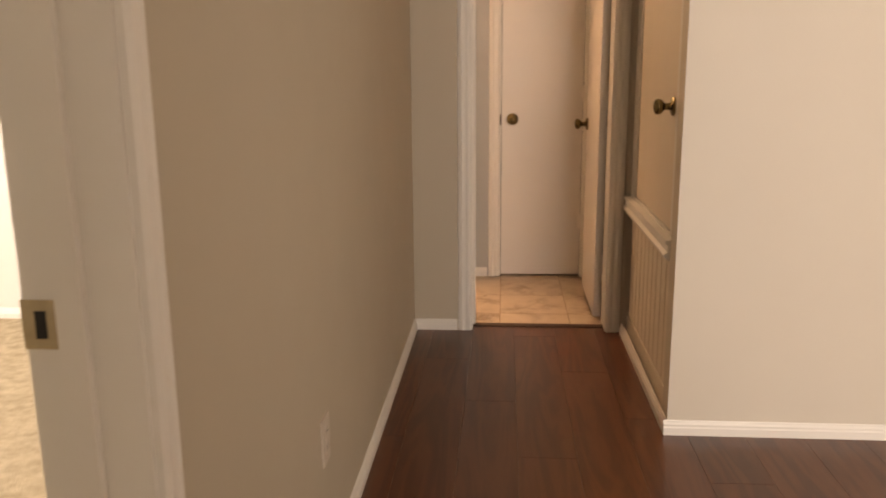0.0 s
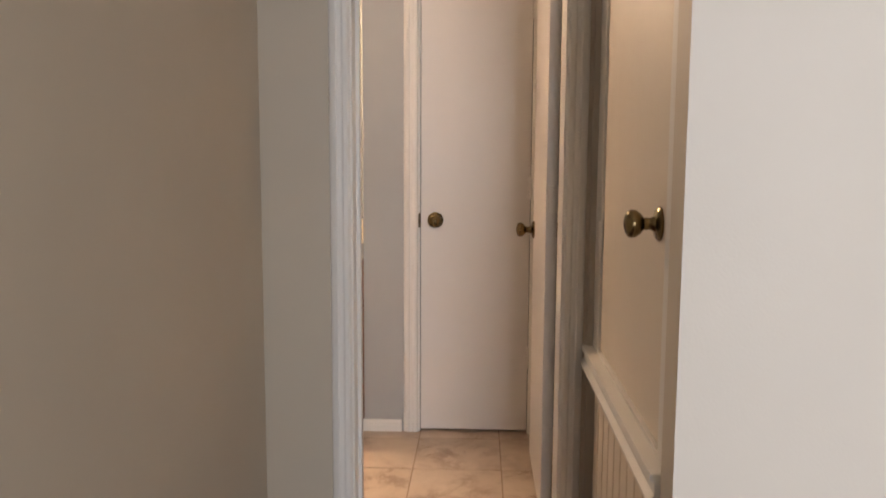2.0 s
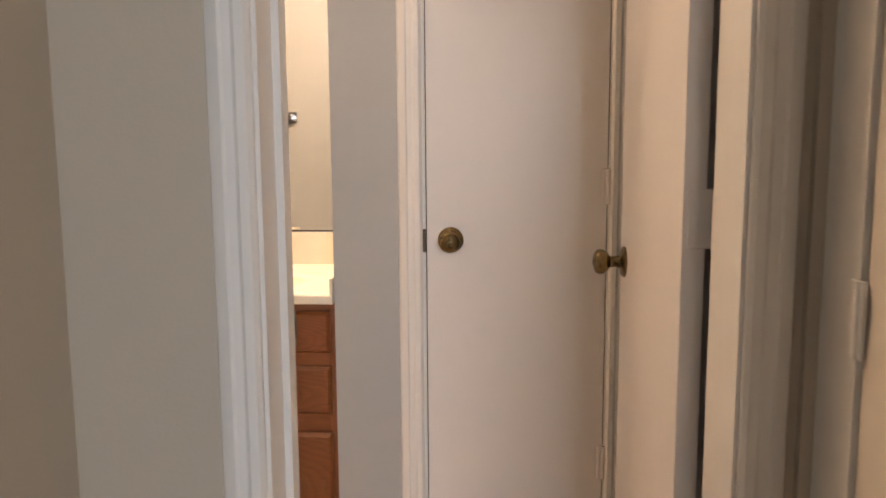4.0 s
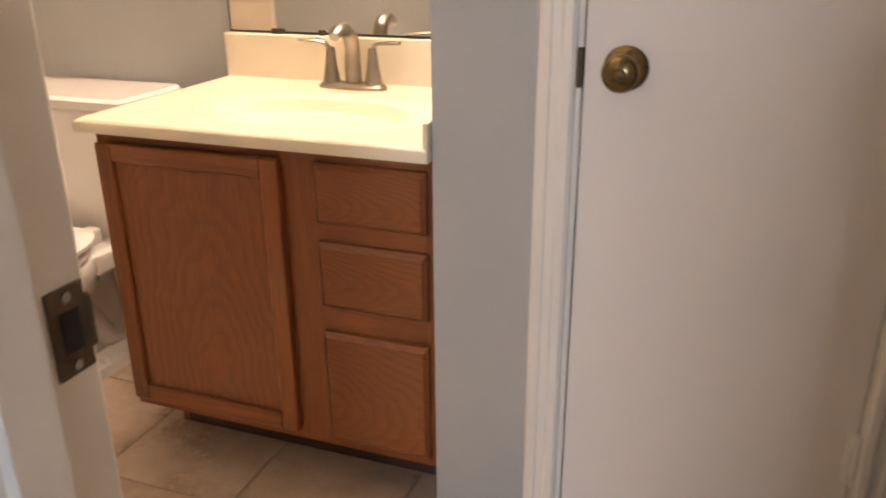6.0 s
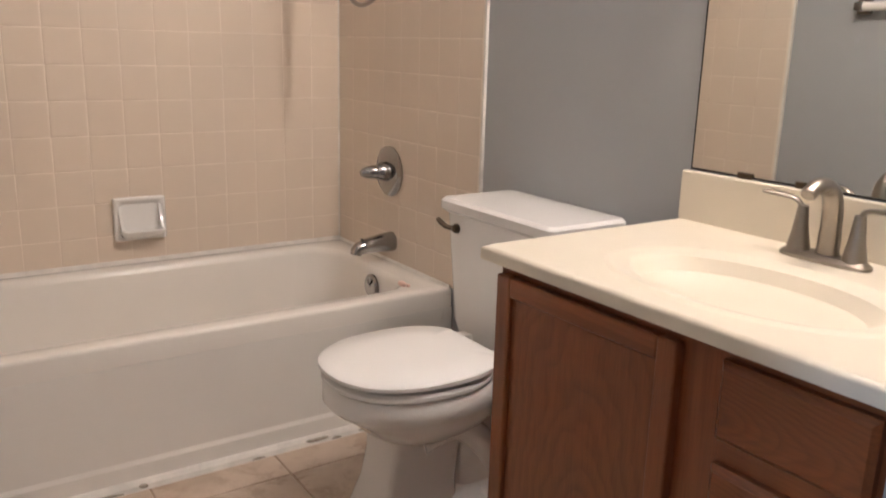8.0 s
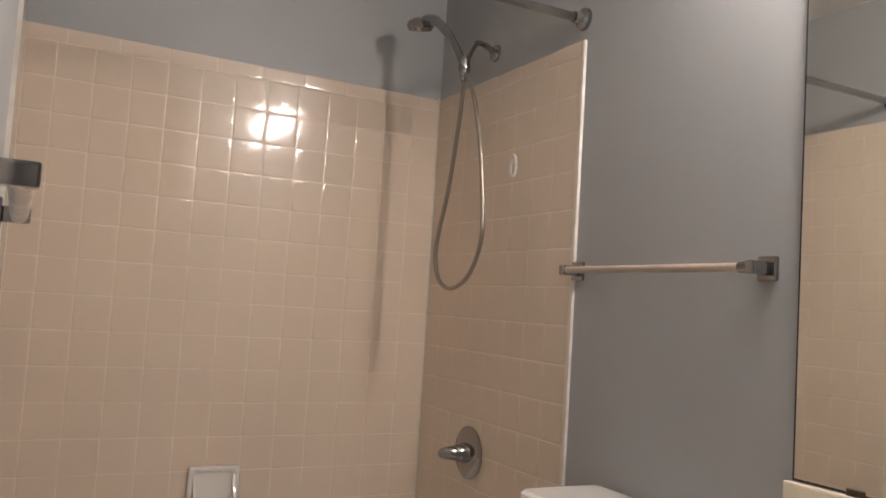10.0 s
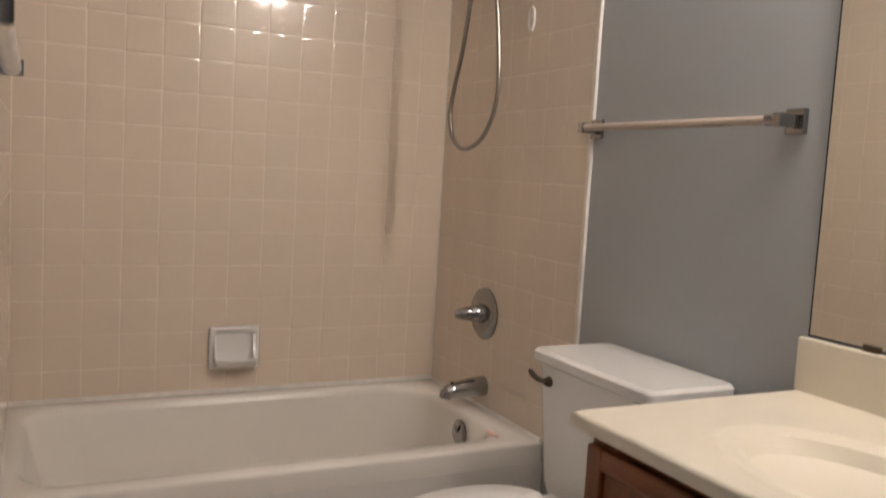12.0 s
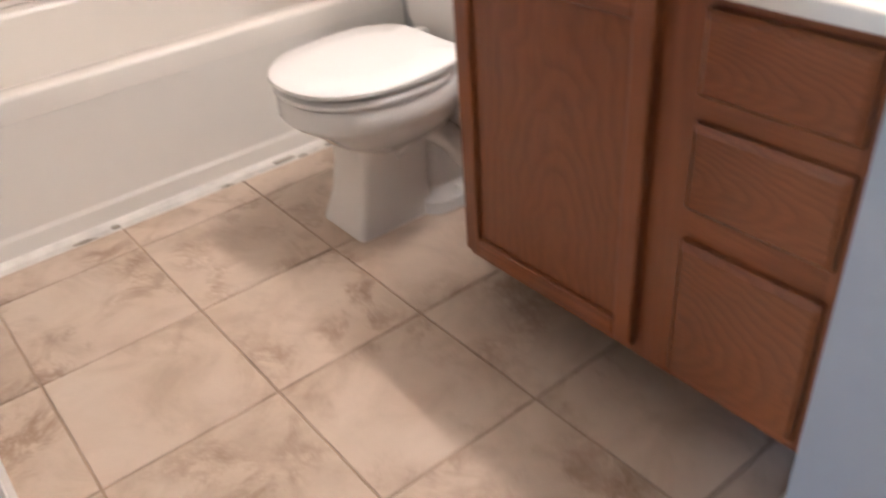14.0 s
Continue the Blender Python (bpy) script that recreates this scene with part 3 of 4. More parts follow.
while y < -1.10:
    part("slat", box(FX + 0.004, FX + 0.024, y, y + 0.082, 0.085, 0.595, 0.004, 1), PANEL_PAINT, air)
    y += 0.0895
part("bottom_rail", slab((FX, FX + 0.028, -2.05, -1.055, 0.0, 0.100)), PANEL_PAINT, air)
# black strip painted in as the shaded slit beside the slats
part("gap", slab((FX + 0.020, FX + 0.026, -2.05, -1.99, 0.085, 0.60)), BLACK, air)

# ---------------------------------------------------------------- bathtub
RIM, TX1, TY0, TY1 = 0.396, -1.852, YF + 0.001, YB - 0.001
TX0 = XL + 0.008


def rrect(x0, x1, y0, y1, z, r, n=7):
    """A rounded rectangle of points."""
    pts = []
    for cx, cy, a0 in ((x1 - r, y1 - r, 0), (x0 + r, y1 - r, 90), (x0 + r, y0 + r, 180), (x1 - r, y0 + r, 270)):
        for k in range(n):
            a = radians(a0 + 90 * k / (n - 1))
            pts.append(Vector((cx + r * math.cos(a), cy + r * math.sin(a), z)))
    return pts


tub = thing("bathtub", ((TX0 + TX1) / 2, (TY0 + TY1) / 2, 0), "white enamelled alcove bathtub with a plain apron", "bathtub")
part("basin", loft([
    rrect(TX0, TX1, TY0, TY1, 0.0, 0.006), rrect(TX0, TX1, TY0, TY1, RIM - 0.062, 0.006), rrect(TX0, TX1 + 0.006, TY0, TY1, RIM - 0.060, 0.008), rrect(TX0, TX1 + 0.006, TY0, TY1, RIM - 0.012, 0.008),
    rrect(TX0, TX1 + 0.0048, TY0, TY1, RIM - 0.006, 0.009), rrect(TX0, TX1 + 0.001, TY0, TY1, RIM - 0.002, 0.010), rrect(TX0 + 0.003, TX1 - 0.005, TY0 + 0.003, TY1 - 0.003, RIM, 0.010),
    rrect(TX0 + 0.055, TX1 - 0.055, TY0 + 0.034, TY1 - 0.085, RIM, 0.12),
    rrect(TX0 + 0.064, TX1 - 0.066, TY0 + 0.044, TY1 - 0.093, RIM - 0.007, 0.12),
    rrect(TX0 + 0.070, TX1 - 0.074, TY0 + 0.056, TY1 - 0.10, RIM - 0.024, 0.12),
    rrect(TX0 + 0.085, TX1 - 0.10, TY0 + 0.10, TY1 - 0.115, 0.20, 0.13),
    rrect(TX0 + 0.11, TX1 - 0.13, TY0 + 0.17, TY1 - 0.14, 0.09, 0.12),
    rrect(TX0 + 0.17, TX1 - 0.19, TY0 + 0.26, TY1 - 0.22, 0.060, 0.10)], True, True), TUB_ENAMEL, tub, "", True)
# apron with a slightly sunk panel and a foot strip
ap = loft([
    [Vector((TX1 - 0.002, a, b)) for a, b in ((TY0, 0.0), (TY1, 0.0), (TY1, RIM - 0.062), (TY0, RIM - 0.062))],
    [Vector((TX1 + 0.006, a, b)) for a, b in ((TY0, 0.0), (TY1, 0.0), (TY1, RIM - 0.0605), (TY0, RIM - 0.0605))],
    [Vector((TX1 + 0.006, a, b)) for a, b in ((TY0 + 0.055, 0.062), (TY1 - 0.03, 0.062), (TY1 - 0.03, RIM - 0.061), (TY0 + 0.055, RIM - 0.061))],
    [Vector((TX1 + 0.0010, a, b)) for a, b in ((TY0 + 0.068, 0.074), (TY1 - 0.040, 0.074), (TY1 - 0.060, RIM - 0.17), (TY0 + 0.085, RIM - 0.17))]])
part("apron", ap, APRON_ENAMEL, tub, "pale grey enamelled apron")
ov = part("overflow_plate", turned([(0.0, 0.0), (0.043, 0.0), (0.043, -0.006), (0.036, -0.013), (0.0, -0.014)], (-2.160, TY1 - 0.108, 0.334), "y", 28), CHROME, tub, "chrome overflow plate", True)
part("trip_lever", tube([(-2.160, TY1 - 0.118, 0.334), (-2.159, TY1 - 0.130, 0.350), (-2.158, TY1 - 0.130, 0.360)], [0.004, 0.004, 0.0045], 8), CHROME, ov, "", True)
part("drain", turned([(0.0, 0.004), (0.03, 0.004), (0.034, 0.0)], (-2.215, TY1 - 0.30, 0.060), "z", 24), CHROME, tub, "", True)
setting("trim", extrude_profile([(0, 0), (0.026, 0), (0.020, 0.012), (0.008, 0.019), (0, 0.021)], (TX1 + 0.005, TY0, 0), (TX1 + 0.005, TY1, 0), (1, 0, 0)), CAULK, "white caulked strip at the foot of the tub", "caulk")
for yy, ln, hz in ((-0.52, 0.030, 0.004), (-0.44, 0.012, 0.010), (-0.13, 0.022, 0.003), (0.05, 0.035, 0.012), (0.11, 0.014, 0.004), (0.21, 0.026, 0.008)):
    chip = [(ln * (0.7 + 0.5 * random.random()) * math.sin(i * math.pi / 5), 0.0035 * (0.6 + random.random()) * math.cos(i * math.pi / 5)) for i in range(10)]
    tagged(part("caulk_chip", loft([[Vector((TX1 + 0.022 + h, yy + u, hz + w)) for u, w in chip] for h in (0, 0.0085)]), GRIME), "grey grimy chip in the tub caulk", "caulk chip")
for a, b in (((TX0 + 0.001, TY0, RIM + 0.001), (TX0 + 0.001, TY1, RIM + 0.001)),):
    setting("trim", extrude_profile([(0, 0), (0.014, 0), (0.008, 0.006), (0, 0.012)], a, b, (1, 0, 0)), CAULK, "white caulk line along the tub", "caulk")
setting("trim", extrude_profile([(0, 0), (0.014, 0), (0.008, 0.006), (0, 0.012)], (TX0, TY1 - 0.001, RIM + 0.001), (TX1, TY1 - 0.001, RIM + 0.001), (0, -1, 0)), CAULK, "white caulk line along the tub", "caulk")
setting("trim", extrude_profile([(0, 0), (0.004, 0), (0.002, 0.003), (0, 0.004)], (TX0, YB - 0.0085, RIM), (TX0, YB - 0.0085, 1.97), (1, 0, 0), (0, -1, 0)), CAULK, "white caulk line in the tiled corner", "caulk")

soap = thing("soap_sliver", (-1.945, 0.40, RIM), "pink worn sliver of soap on the tub rim", "soap")
part("bar", loft([[Vector((-1.945 + 0.020 * math.cos(a) * s, 0.40 + 0.011 * math.sin(a) * s, RIM + h)) for a in [i * math.pi / 8 for i in range(16)]] for s, h in ((0.9, 0), (1, 0.004), (0.95, 0.009), (0.7, 0.012))]), SOAP, soap, "", True)
part("chip", box(-1.925, -1.914, 0.402, 0.412, RIM, RIM + 0.010, 0.002, 1), SOAP, soap)

# ---------------------------------------------------------------- tub fittings
valve = thing("shower_valve", (-2.226, YB - 0.008, 0.71), "chrome tub valve with round plate and lever", "shower valve")
VY = YB - 0.009
part("plate", turned([(0.0, 0.0), (0.086, 0.0), (0.086, -0.004), (0.078, -0.010), (0.035, -0.014), (0.0, -0.014)], (-2.226, VY, 0.71), "y", 40), CHROME, valve, "", True)
part("stem", turned([(0.034, -0.012), (0.030, -0.030), (0.027, -0.050), (0.021, -0.058), (0.0, -0.059)], (-2.226, VY, 0.71), "y", 24, False), CHROME, valve, "", True)
part("lever", tube([(-2.226, VY - 0.040, 0.71), (-2.228, VY - 0.062, 0.710), (-2.234, VY - 0.084, 0.709), (-2.243, VY - 0.098, 0.708), (-2.247, VY - 0.102, 0.708)], [0.025, 0.0235, 0.020, 0.015, 0.008], 14), CHROME, valve, "", True)

spout = thing("tub_spout", (-2.206, YB - 0.008, 0.475), "chrome tub spout with diverter knob", "tub spout")
part("body", tube([(-2.206, VY, 0.470), (-2.206, VY - 0.008, 0.470), (-2.206, VY - 0.055, 0.468), (-2.206, VY - 0.105, 0.463), (-2.206, VY - 0.128, 0.458), (-2.206, VY - 0.138, 0.450), (-2.206, VY - 0.141, 0.438)], [0.034, 0.034, 0.030, 0.025, 0.0235, 0.022, 0.019], 20), CHROME, spout, "", True)
part("diverter", tube([(-2.206, VY - 0.118, 0.470), (-2.206, VY - 0.118, 0.487), (-2.206, VY - 0.118, 0.492)], [0.004, 0.004, 0.006], 10), CHROME, spout, "", True)

SX = -2.217
shower = thing("hand_shower", (SX, YB - 0.008, 2.05), "chrome hand shower in its holder with a looped hose", "shower")
HX, HY, HZ = -2.105, 0.345, 1.945
part("flange", turned([(0.0, 0.0), (0.030, 0.0), (0.028, -0.008), (0.014, -0.016)], (SX, YB, 2.05), "y", 24), CHROME, shower, "", True)
part("arm", tube(spline([(SX, YB - 0.005, 2.05), (SX + 0.012, YB - 0.055, 2.064), (SX + 0.05, YB - 0.11, 2.045), (HX - 0.008, HY + 0.012, HZ + 0.025)], 6), 0.0105, 12), CHROME, shower, "", True)
part("holder", turned([(0.0, -0.034), (0.015, -0.034), (0.019, -0.012), (0.019, 0.014), (0.013, 0.030), (0.0, 0.030)], (HX, HY, HZ), "z", 18, False), CHROME, shower, "", True)
hand = part("hand_piece", tube(spline([(HX + 0.004, HY, HZ - 0.05), (HX - 0.012, HY - 0.004, HZ + 0.02), (HX - 0.08, HY - 0.018, HZ + 0.115), (HX - 0.165, HY - 0.030, HZ + 0.185), (HX - 0.225, HY - 0.036, HZ + 0.205)], 6), [0.010] * 6 + [0.0125] * 6 + [0.015] * 6 + [0.019] * 7, 14), CHROME, shower, "", True)
hb = turned([(0.0, -0.022), (0.040, -0.020), (0.048, -0.004), (0.040, 0.012), (0.020, 0.022), (0.0, 0.024)], (0, 0, 0), "z", 26, False)
bmesh.ops.transform(hb, matrix=pose(HX - 0.262, HY - 0.040, HZ + 0.200, 12, 22, 0), verts=hb.verts)
part("spray_head", hb, CHROME, hand, "", True)
part("hose", tube(spline([(HX + 0.004, HY, HZ - 0.05), (HX - 0.010, HY, 1.77), (HX - 0.055, HY, 1.56), (HX - 0.105, HY, 1.42), (HX - 0.118, HY, 1.34), (HX - 0.085, HY, 1.268), (HX - 0.005, HY, 1.240), (HX + 0.095, HY, 1.272), (HX + 0.158, HY, 1.35), (HX + 0.172, HY, 1.45), (HX + 0.135, HY, 1.66), (HX + 0.075, HY, 1.83), (HX + 0.015, HY, HZ - 0.03)], 9), 0.0072, 10), NICKEL, shower, "brushed metal hose", True)

rod = thing("shower_rod", (-1.727, (YB + YF) / 2, 2.02), "straight chrome shower curtain rod between the walls", "curtain rod")
part("pole", turned([(0.0125, YF + 0.01), (0.0125, YB - 0.01)], (-1.727, 0, 2.026), "y", 16), CHROME, rod, "", True)
part("flange", turned([(0.0, 0.0), (0.033, 0.0), (0.031, -0.012), (0.019, -0.022), (0.017, -0.040)], (-1.727, YB, 2.026), "y", 24), CHROME, rod, "", True)
part("flange", turned([(0.0, 0.0), (0.033, 0.0), (0.031, 0.012), (0.019, 0.022), (0.017, 0.040)], (-1.727, YF, 2.026), "y", 24), CHROME, rod, "", True)

hook = thing("suction_hook", (-2.045, YB - 0.008, 1.64), "pale plastic oval hook on the wall tile", "hook")
ring = [Vector((-2.045 + 0.015 * math.cos(a), YB - 0.014, 1.64 + 0.034 * math.sin(a))) for a in [i * math.pi / 12 for i in range(25)]]
part("ring", tube(ring, 0.0045, 8), CLEAR, hook, "", True)
part("pad", turned([(0.0, 0.0), (0.012, 0.0), (0.010, -0.005), (0.0, -0.006)], (-2.045, YB - 0.008, 1.655), "y", 16), CLEAR, hook, "", True)

SY0, SY1 = -0.306, -0.140
dish = thing("soap_dish", (XL + 0.008, (SY0 + SY1) / 2, 0.50), "white ceramic soap dish set in the wall tile", "soap dish")
XT = XL + 0.009
DY, DZ = (SY0 + SY1) / 2, 0.547


def upright(hw, hh, x, r, n=6):
    """A rounded rectangle standing on the wall at depth x."""
    return [Vector((x, p.x + DY, p.y + DZ)) for p in rrect(-hw, hw, -hh, hh, 0, r, n)]


part("frame", loft([upright(0.083, 0.072, XT, 0.008), upright(0.083, 0.072, XT + 0.012, 0.008), upright(0.080, 0.069, XT + 0.018, 0.008), upright(0.074, 0.063, XT + 0.019, 0.008),
                    upright(0.067, 0.056, XT + 0.014, 0.012), upright(0.060, 0.049, XT + 0.004, 0.014)]), PORCELAIN, dish, "", True)
lip = []
for hw, d, z, r in ((0.056, 0.028, 0.482, 0.010), (0.064, 0.058, 0.492, 0.016), (0.067, 0.076, 0.508, 0.018), (0.067, 0.080, 0.516, 0.018), (0.063, 0.076, 0.519, 0.016), (0.057, 0.068, 0.514, 0.014), (0.050, 0.050, 0.500, 0.012)):
    lip.append(rrect(XT + 0.003, XT + d, DY - hw, DY + hw, z, r))
part("tray", loft(lip), PORCELAIN, dish, "", True)
for sy in (-1, 1):
    prof = [(0.004, 0.500), (0.060, 0.506), (0.040, 0.530), (0.022, 0.566), (0.016, 0.590), (0.004, 0.592)]
    part("side", loft([[Vector((XT + a, DY + sy * h, b)) for a, b in prof] for h in (0.060, 0.068)]), PORCELAIN, dish, "", True)

# ---------------------------------------------------------------- toilet
TC = -1.352
toilet = thing("toilet", (TC, 0.2, 0), "white porcelain toilet with the lid closed", "toilet")


def oval(cx, cy, rx, ry_front, ry_back, z, n=40, power=2.0):
    pts = []
    for i in range(n):
        a = 2 * math.pi * i / n
        c, s = math.cos(a), math.sin(a)
        ry = ry_back if s > 0 else ry_front
        pts.append(Vector((cx + rx * math.copysign(abs(c) ** (2 / power), c), cy + ry * math.copysign(abs(s) ** (2 / power), s), z)))
    return pts


BY = 0.08   # where the bowl is widest
PX = TC - 0.062
part("bowl", loft([oval(PX, BY + 0.045, 0.085, 0.10, 0.20, 0.200, 40), oval(TC - 0.026, BY + 0.028, 0.122, 0.145, 0.20, 0.250, 40), oval(TC, BY + 0.015, 0.155, 0.188, 0.195, 0.305, 40, 2.1),
                   oval(TC, BY, 0.170, 0.212, 0.19, 0.332, 40, 2.2), oval(TC, BY, 0.176, 0.222, 0.19, 0.343, 40, 2.2), oval(TC, BY, 0.176, 0.222, 0.19, 0.380, 40, 2.2), oval(TC, BY, 0.170, 0.216, 0.185, 0.388, 40, 2.2)]), PORCELAIN, toilet, "", True)
part("pedestal", loft([rrect(PX - 0.090, PX + 0.088, -0.024, 0.20, 0.0, 0.016), rrect(PX - 0.088, PX + 0.086, -0.022, 0.20, 0.014, 0.016), rrect(PX - 0.076, PX + 0.074, 0.004, 0.20, 0.085, 0.015),
                       rrect(PX - 0.070, PX + 0.070, 0.016, 0.21, 0.160, 0.016), rrect(PX - 0.074, PX + 0.076, 0.016, 0.23, 0.215, 0.024), rrect(PX - 0.084, PX + 0.094, 0.008, 0.24, 0.245, 0.040)]), PORCELAIN, toilet, "", True)
part("foot", loft([oval(PX, 0.30, 0.125, 0.14, 0.15, 0.0, 40, 4.5), oval(PX, 0.30, 0.122, 0.137, 0.148, 0.03, 40, 4.5), oval(PX, 0.30, 0.080, 0.10, 0.13, 0.055, 40, 4.0), oval(PX, 0.31, 0.066, 0.08, 0.12, 0.24, 40, 3.0), oval(TC, 0.30, 0.13, 0.12, 0.15, 0.36, 40, 3.5)]), PORCELAIN, toilet, "", True)
for sx in (-1, 1):
    part("trapway", tube(spline([(PX + sx * 0.055, 0.10, 0.20), (PX + sx * 0.062, 0.19, 0.225), (PX + sx * 0.064, 0.27, 0.17), (PX + sx * 0.060, 0.33, 0.085), (PX + sx * 0.055, 0.40, 0.07)], 6), 0.036, 14), PORCELAIN, toilet, "", True)
for sx in (-1, 1):
    part("bolt_cap", turned([(0.016, 0.0), (0.016, 0.012), (0.011, 0.020), (0.0, 0.022)], (PX + sx * 0.102, 0.27, 0.030), "z", 16), SEAT_PLASTIC, toilet, "", True)
part("shelf", box(TC - 0.145, TC + 0.145, 0.20, 0.46, 0.325, 0.385, 0.018, 3), PORCELAIN, toilet)


def cut_back(loop, y):
    """Squares off an oval's rear at the hinge line."""
    return [Vector((p.x, min(p.y, y), p.z)) for p in loop]


seat_loops = [oval(TC, BY, 0.172, 0.216, 0.165, 0.390, 40, 2.25), oval(TC, BY, 0.178, 0.224, 0.168, 0.396, 40, 2.25), oval(TC, BY, 0.178, 0.224, 0.168, 0.404, 40, 2.25), oval(TC, BY, 0.172, 0.216, 0.165, 0.410, 40, 2.25)]
part("seat", loft([cut_back(lp, BY + 0.152) for lp in seat_loops]), SEAT_PLASTIC, toilet, "", True)
lid_loops = [oval(TC, BY - 0.002, 0.172, 0.218, 0.185, 0.4175, 40, 2.35), oval(TC, BY - 0.002, 0.179, 0.226, 0.190, 0.421, 40, 2.35), oval(TC, BY - 0.002, 0.179, 0.226, 0.190, 0.430, 40, 2.35), oval(TC, BY - 0.002, 0.171, 0.218, 0.182, 0.436, 40, 2.35), oval(TC, BY - 0.002, 0.10, 0.14, 0.11, 0.4395, 40, 2.2)]
part("lid", loft([cut_back(lp, BY + 0.158) for lp in lid_loops]), SEAT_PLASTIC, toilet, "white closed lid", True)
for sx in (-0.075, 0.075):
    part("hinge", box(TC + sx - 0.02, TC + sx + 0.02, 0.245, 0.285, 0.385, 0.425, 0.008, 2), SEAT_PLASTIC, toilet)
TW = 0.207
part("tank", loft([rrect(TC - TW + 0.035, TC + TW - 0.035, 0.312, YB - 0.018, 0.385, 0.03), rrect(TC - TW + 0.022, TC + TW - 0.022, 0.303, YB - 0.015, 0.43, 0.03), rrect(TC - TW, TC + TW, 0.292, YB - 0.012, 0.715, 0.025)]), PORCELAIN, toilet, "", True)
part("tank_lid", loft([rrect(TC - TW - 0.004, TC + TW + 0.004, 0.288, YB - 0.010, 0.715, 0.022), rrect(TC - TW - 0.012, TC + TW + 0.012, 0.278, YB - 0.006, 0.724, 0.02), rrect(TC - TW - 0.012, TC + TW + 0.012, 0.278, YB - 0.006, 0.744, 0.02), rrect(TC - TW - 0.004, TC + TW + 0.004, 0.286, YB - 0.012, 0.752, 0.016)]), PORCELAIN, toilet, "", True)
lv = part("flush_lever", tube([(TC - TW + 0.052, 0.280, 0.680), (TC - TW + 0.040, 0.270, 0.682), (TC - TW + 0.022, 0.264, 0.691), (TC - TW + 0.012, 0.263, 0.698)], [0.009, 0.0095, 0.0095, 0.008], 12, 0.7), BRONZE, toilet, "dark worn chrome flush lever", True)
part("pivot", turned([(0.0, 0.0), (0.013, 0.0), (0.013, -0.008), (0.008, -0.016), (0.0, -0.017)], (TC - TW + 0.055, 0.295, 0.678), "y", 16), BRONZE, lv, "", True)

# ---------------------------------------------------------------- vanity
VX0, VX1, VYF, VZ = -0.970, XS - 0.002, 0.020, 0.7585
van = thing("vanity_cabinet", ((VX0 + VX1) / 2, 0.27, 0), "medium brown oak vanity cabinet with one door and three drawers", "cabinet")
part("body", slab((VX0, VX0 + 0.016, VYF + 0.018, YB - 0.002, 0.13, VZ), (VX0, VX0 + 0.016, VYF + 0.135, YB - 0.002, 0.0, 0.13), (VX0 + 0.016, VX1, VYF + 0.018, VYF + 0.030, 0.13, VZ), (VX0 + 0.016, VX1, VYF + 0.03, YB - 0.002, 0.13, 0.145), (VX1 - 0.014, VX1, VYF + 0.03, YB - 0.002, 0.0, VZ)), OAK_V, van)
# shadow below the cabinet is put into this colour
part("toe_kick", slab((VX0 + 0.016, VX1 - 0.014, VYF + 0.135, VYF + 0.15, 0.0, 0.13)), KICK, van, "stained toe kick, darkened in colour for the shade under the cabinet")
SM = -0.517    # middle stile
for a, e in ((VX0, VX0 + 0.03), (SM - 0.035, SM + 0.04), (VX1 - 0.02, VX1)):
    part("frame_stile", slab((a, e, VYF, VYF + 0.018, 0.13, VZ)), OAK_V, van)
for z0, z1 in ((VZ - 0.035, VZ), (0.13, 0.165)):
    for a, e in ((VX0 + 0.03, SM - 0.035), (SM + 0.04, VX1 - 0.02)):
        part("rail", slab((a, e, VYF, VYF + 0.018, z0, z1)), OAK_H, van)
for rz in (0.602, 0.425):
    part("rail", slab((SM + 0.04, VX1 - 0.02, VYF, VYF + 0.018, rz - 0.030, rz + 0.030)), OAK_H, van)
DX0, DX1, DZ0, DZ1 = -0.962, -0.550, 0.155, 0.734
vd = part("door", slab((DX0, DX1, VYF - 0.004, VYF - 0.0005, DZ0 + 0.01, DZ1 - 0.01)), OAK_V, van)
fw = 0.037


def stile(x0, x1, z0, z1):
    return box(x0, x1, VYF - 0.020, VYF - 0.001, z0, z1, 0.005, 3)


part("stile", stile(DX0, DX0 + fw, DZ0, DZ1), OAK_V, vd)
part("stile", stile(DX1 - fw, DX1, DZ0, DZ1), OAK_V, vd)
part("door_rail", stile(DX0 + fw, DX1 - fw, DZ1 - fw, DZ1), OAK_H, vd)
part("door_rail", stile(DX0 + fw, DX1 - fw, DZ0, DZ0 + fw), OAK_H, vd)
part("panel", box(DX0 + fw - 0.004, DX1 - fw + 0.004, VYF - 0.010, VYF - 0.003, DZ0 + fw - 0.004, DZ1 - fw + 0.004, 0.002, 1), OAK_DOOR, vd)
for z0, z1 in ((0.620, 0.734), (0.452, 0.583), (0.155, 0.398)):
    dw = part("drawer_front", loft([[Vector((x, VYF - 0.001, z)) for x, z in ((-0.478, z0), (-0.262, z0), (-0.262, z1), (-0.478, z1))],
                                    [Vector((x, VYF - 0.012, z)) for x, z in ((-0.478, z0), (-0.262, z0), (-0.262, z1), (-0.478, z1))],
                                    [Vector((x, VYF - 0.020, z)) for x, z in ((-0.470, z0 + 0.008), (-0.270, z0 + 0.008), (-0.270, z1 - 0.010), (-0.470, z1 - 0.010))]]), OAK_DRAWER, van)

# worktop with its moulded bowl
CX0, CX1, CY0, CY1, CZ = -0.986, XS - 0.002, -0.020, YB - 0.001, 0.784
SCX, SCY, SRX, SRY = -0.582, 0.190, 0.210, 0.126
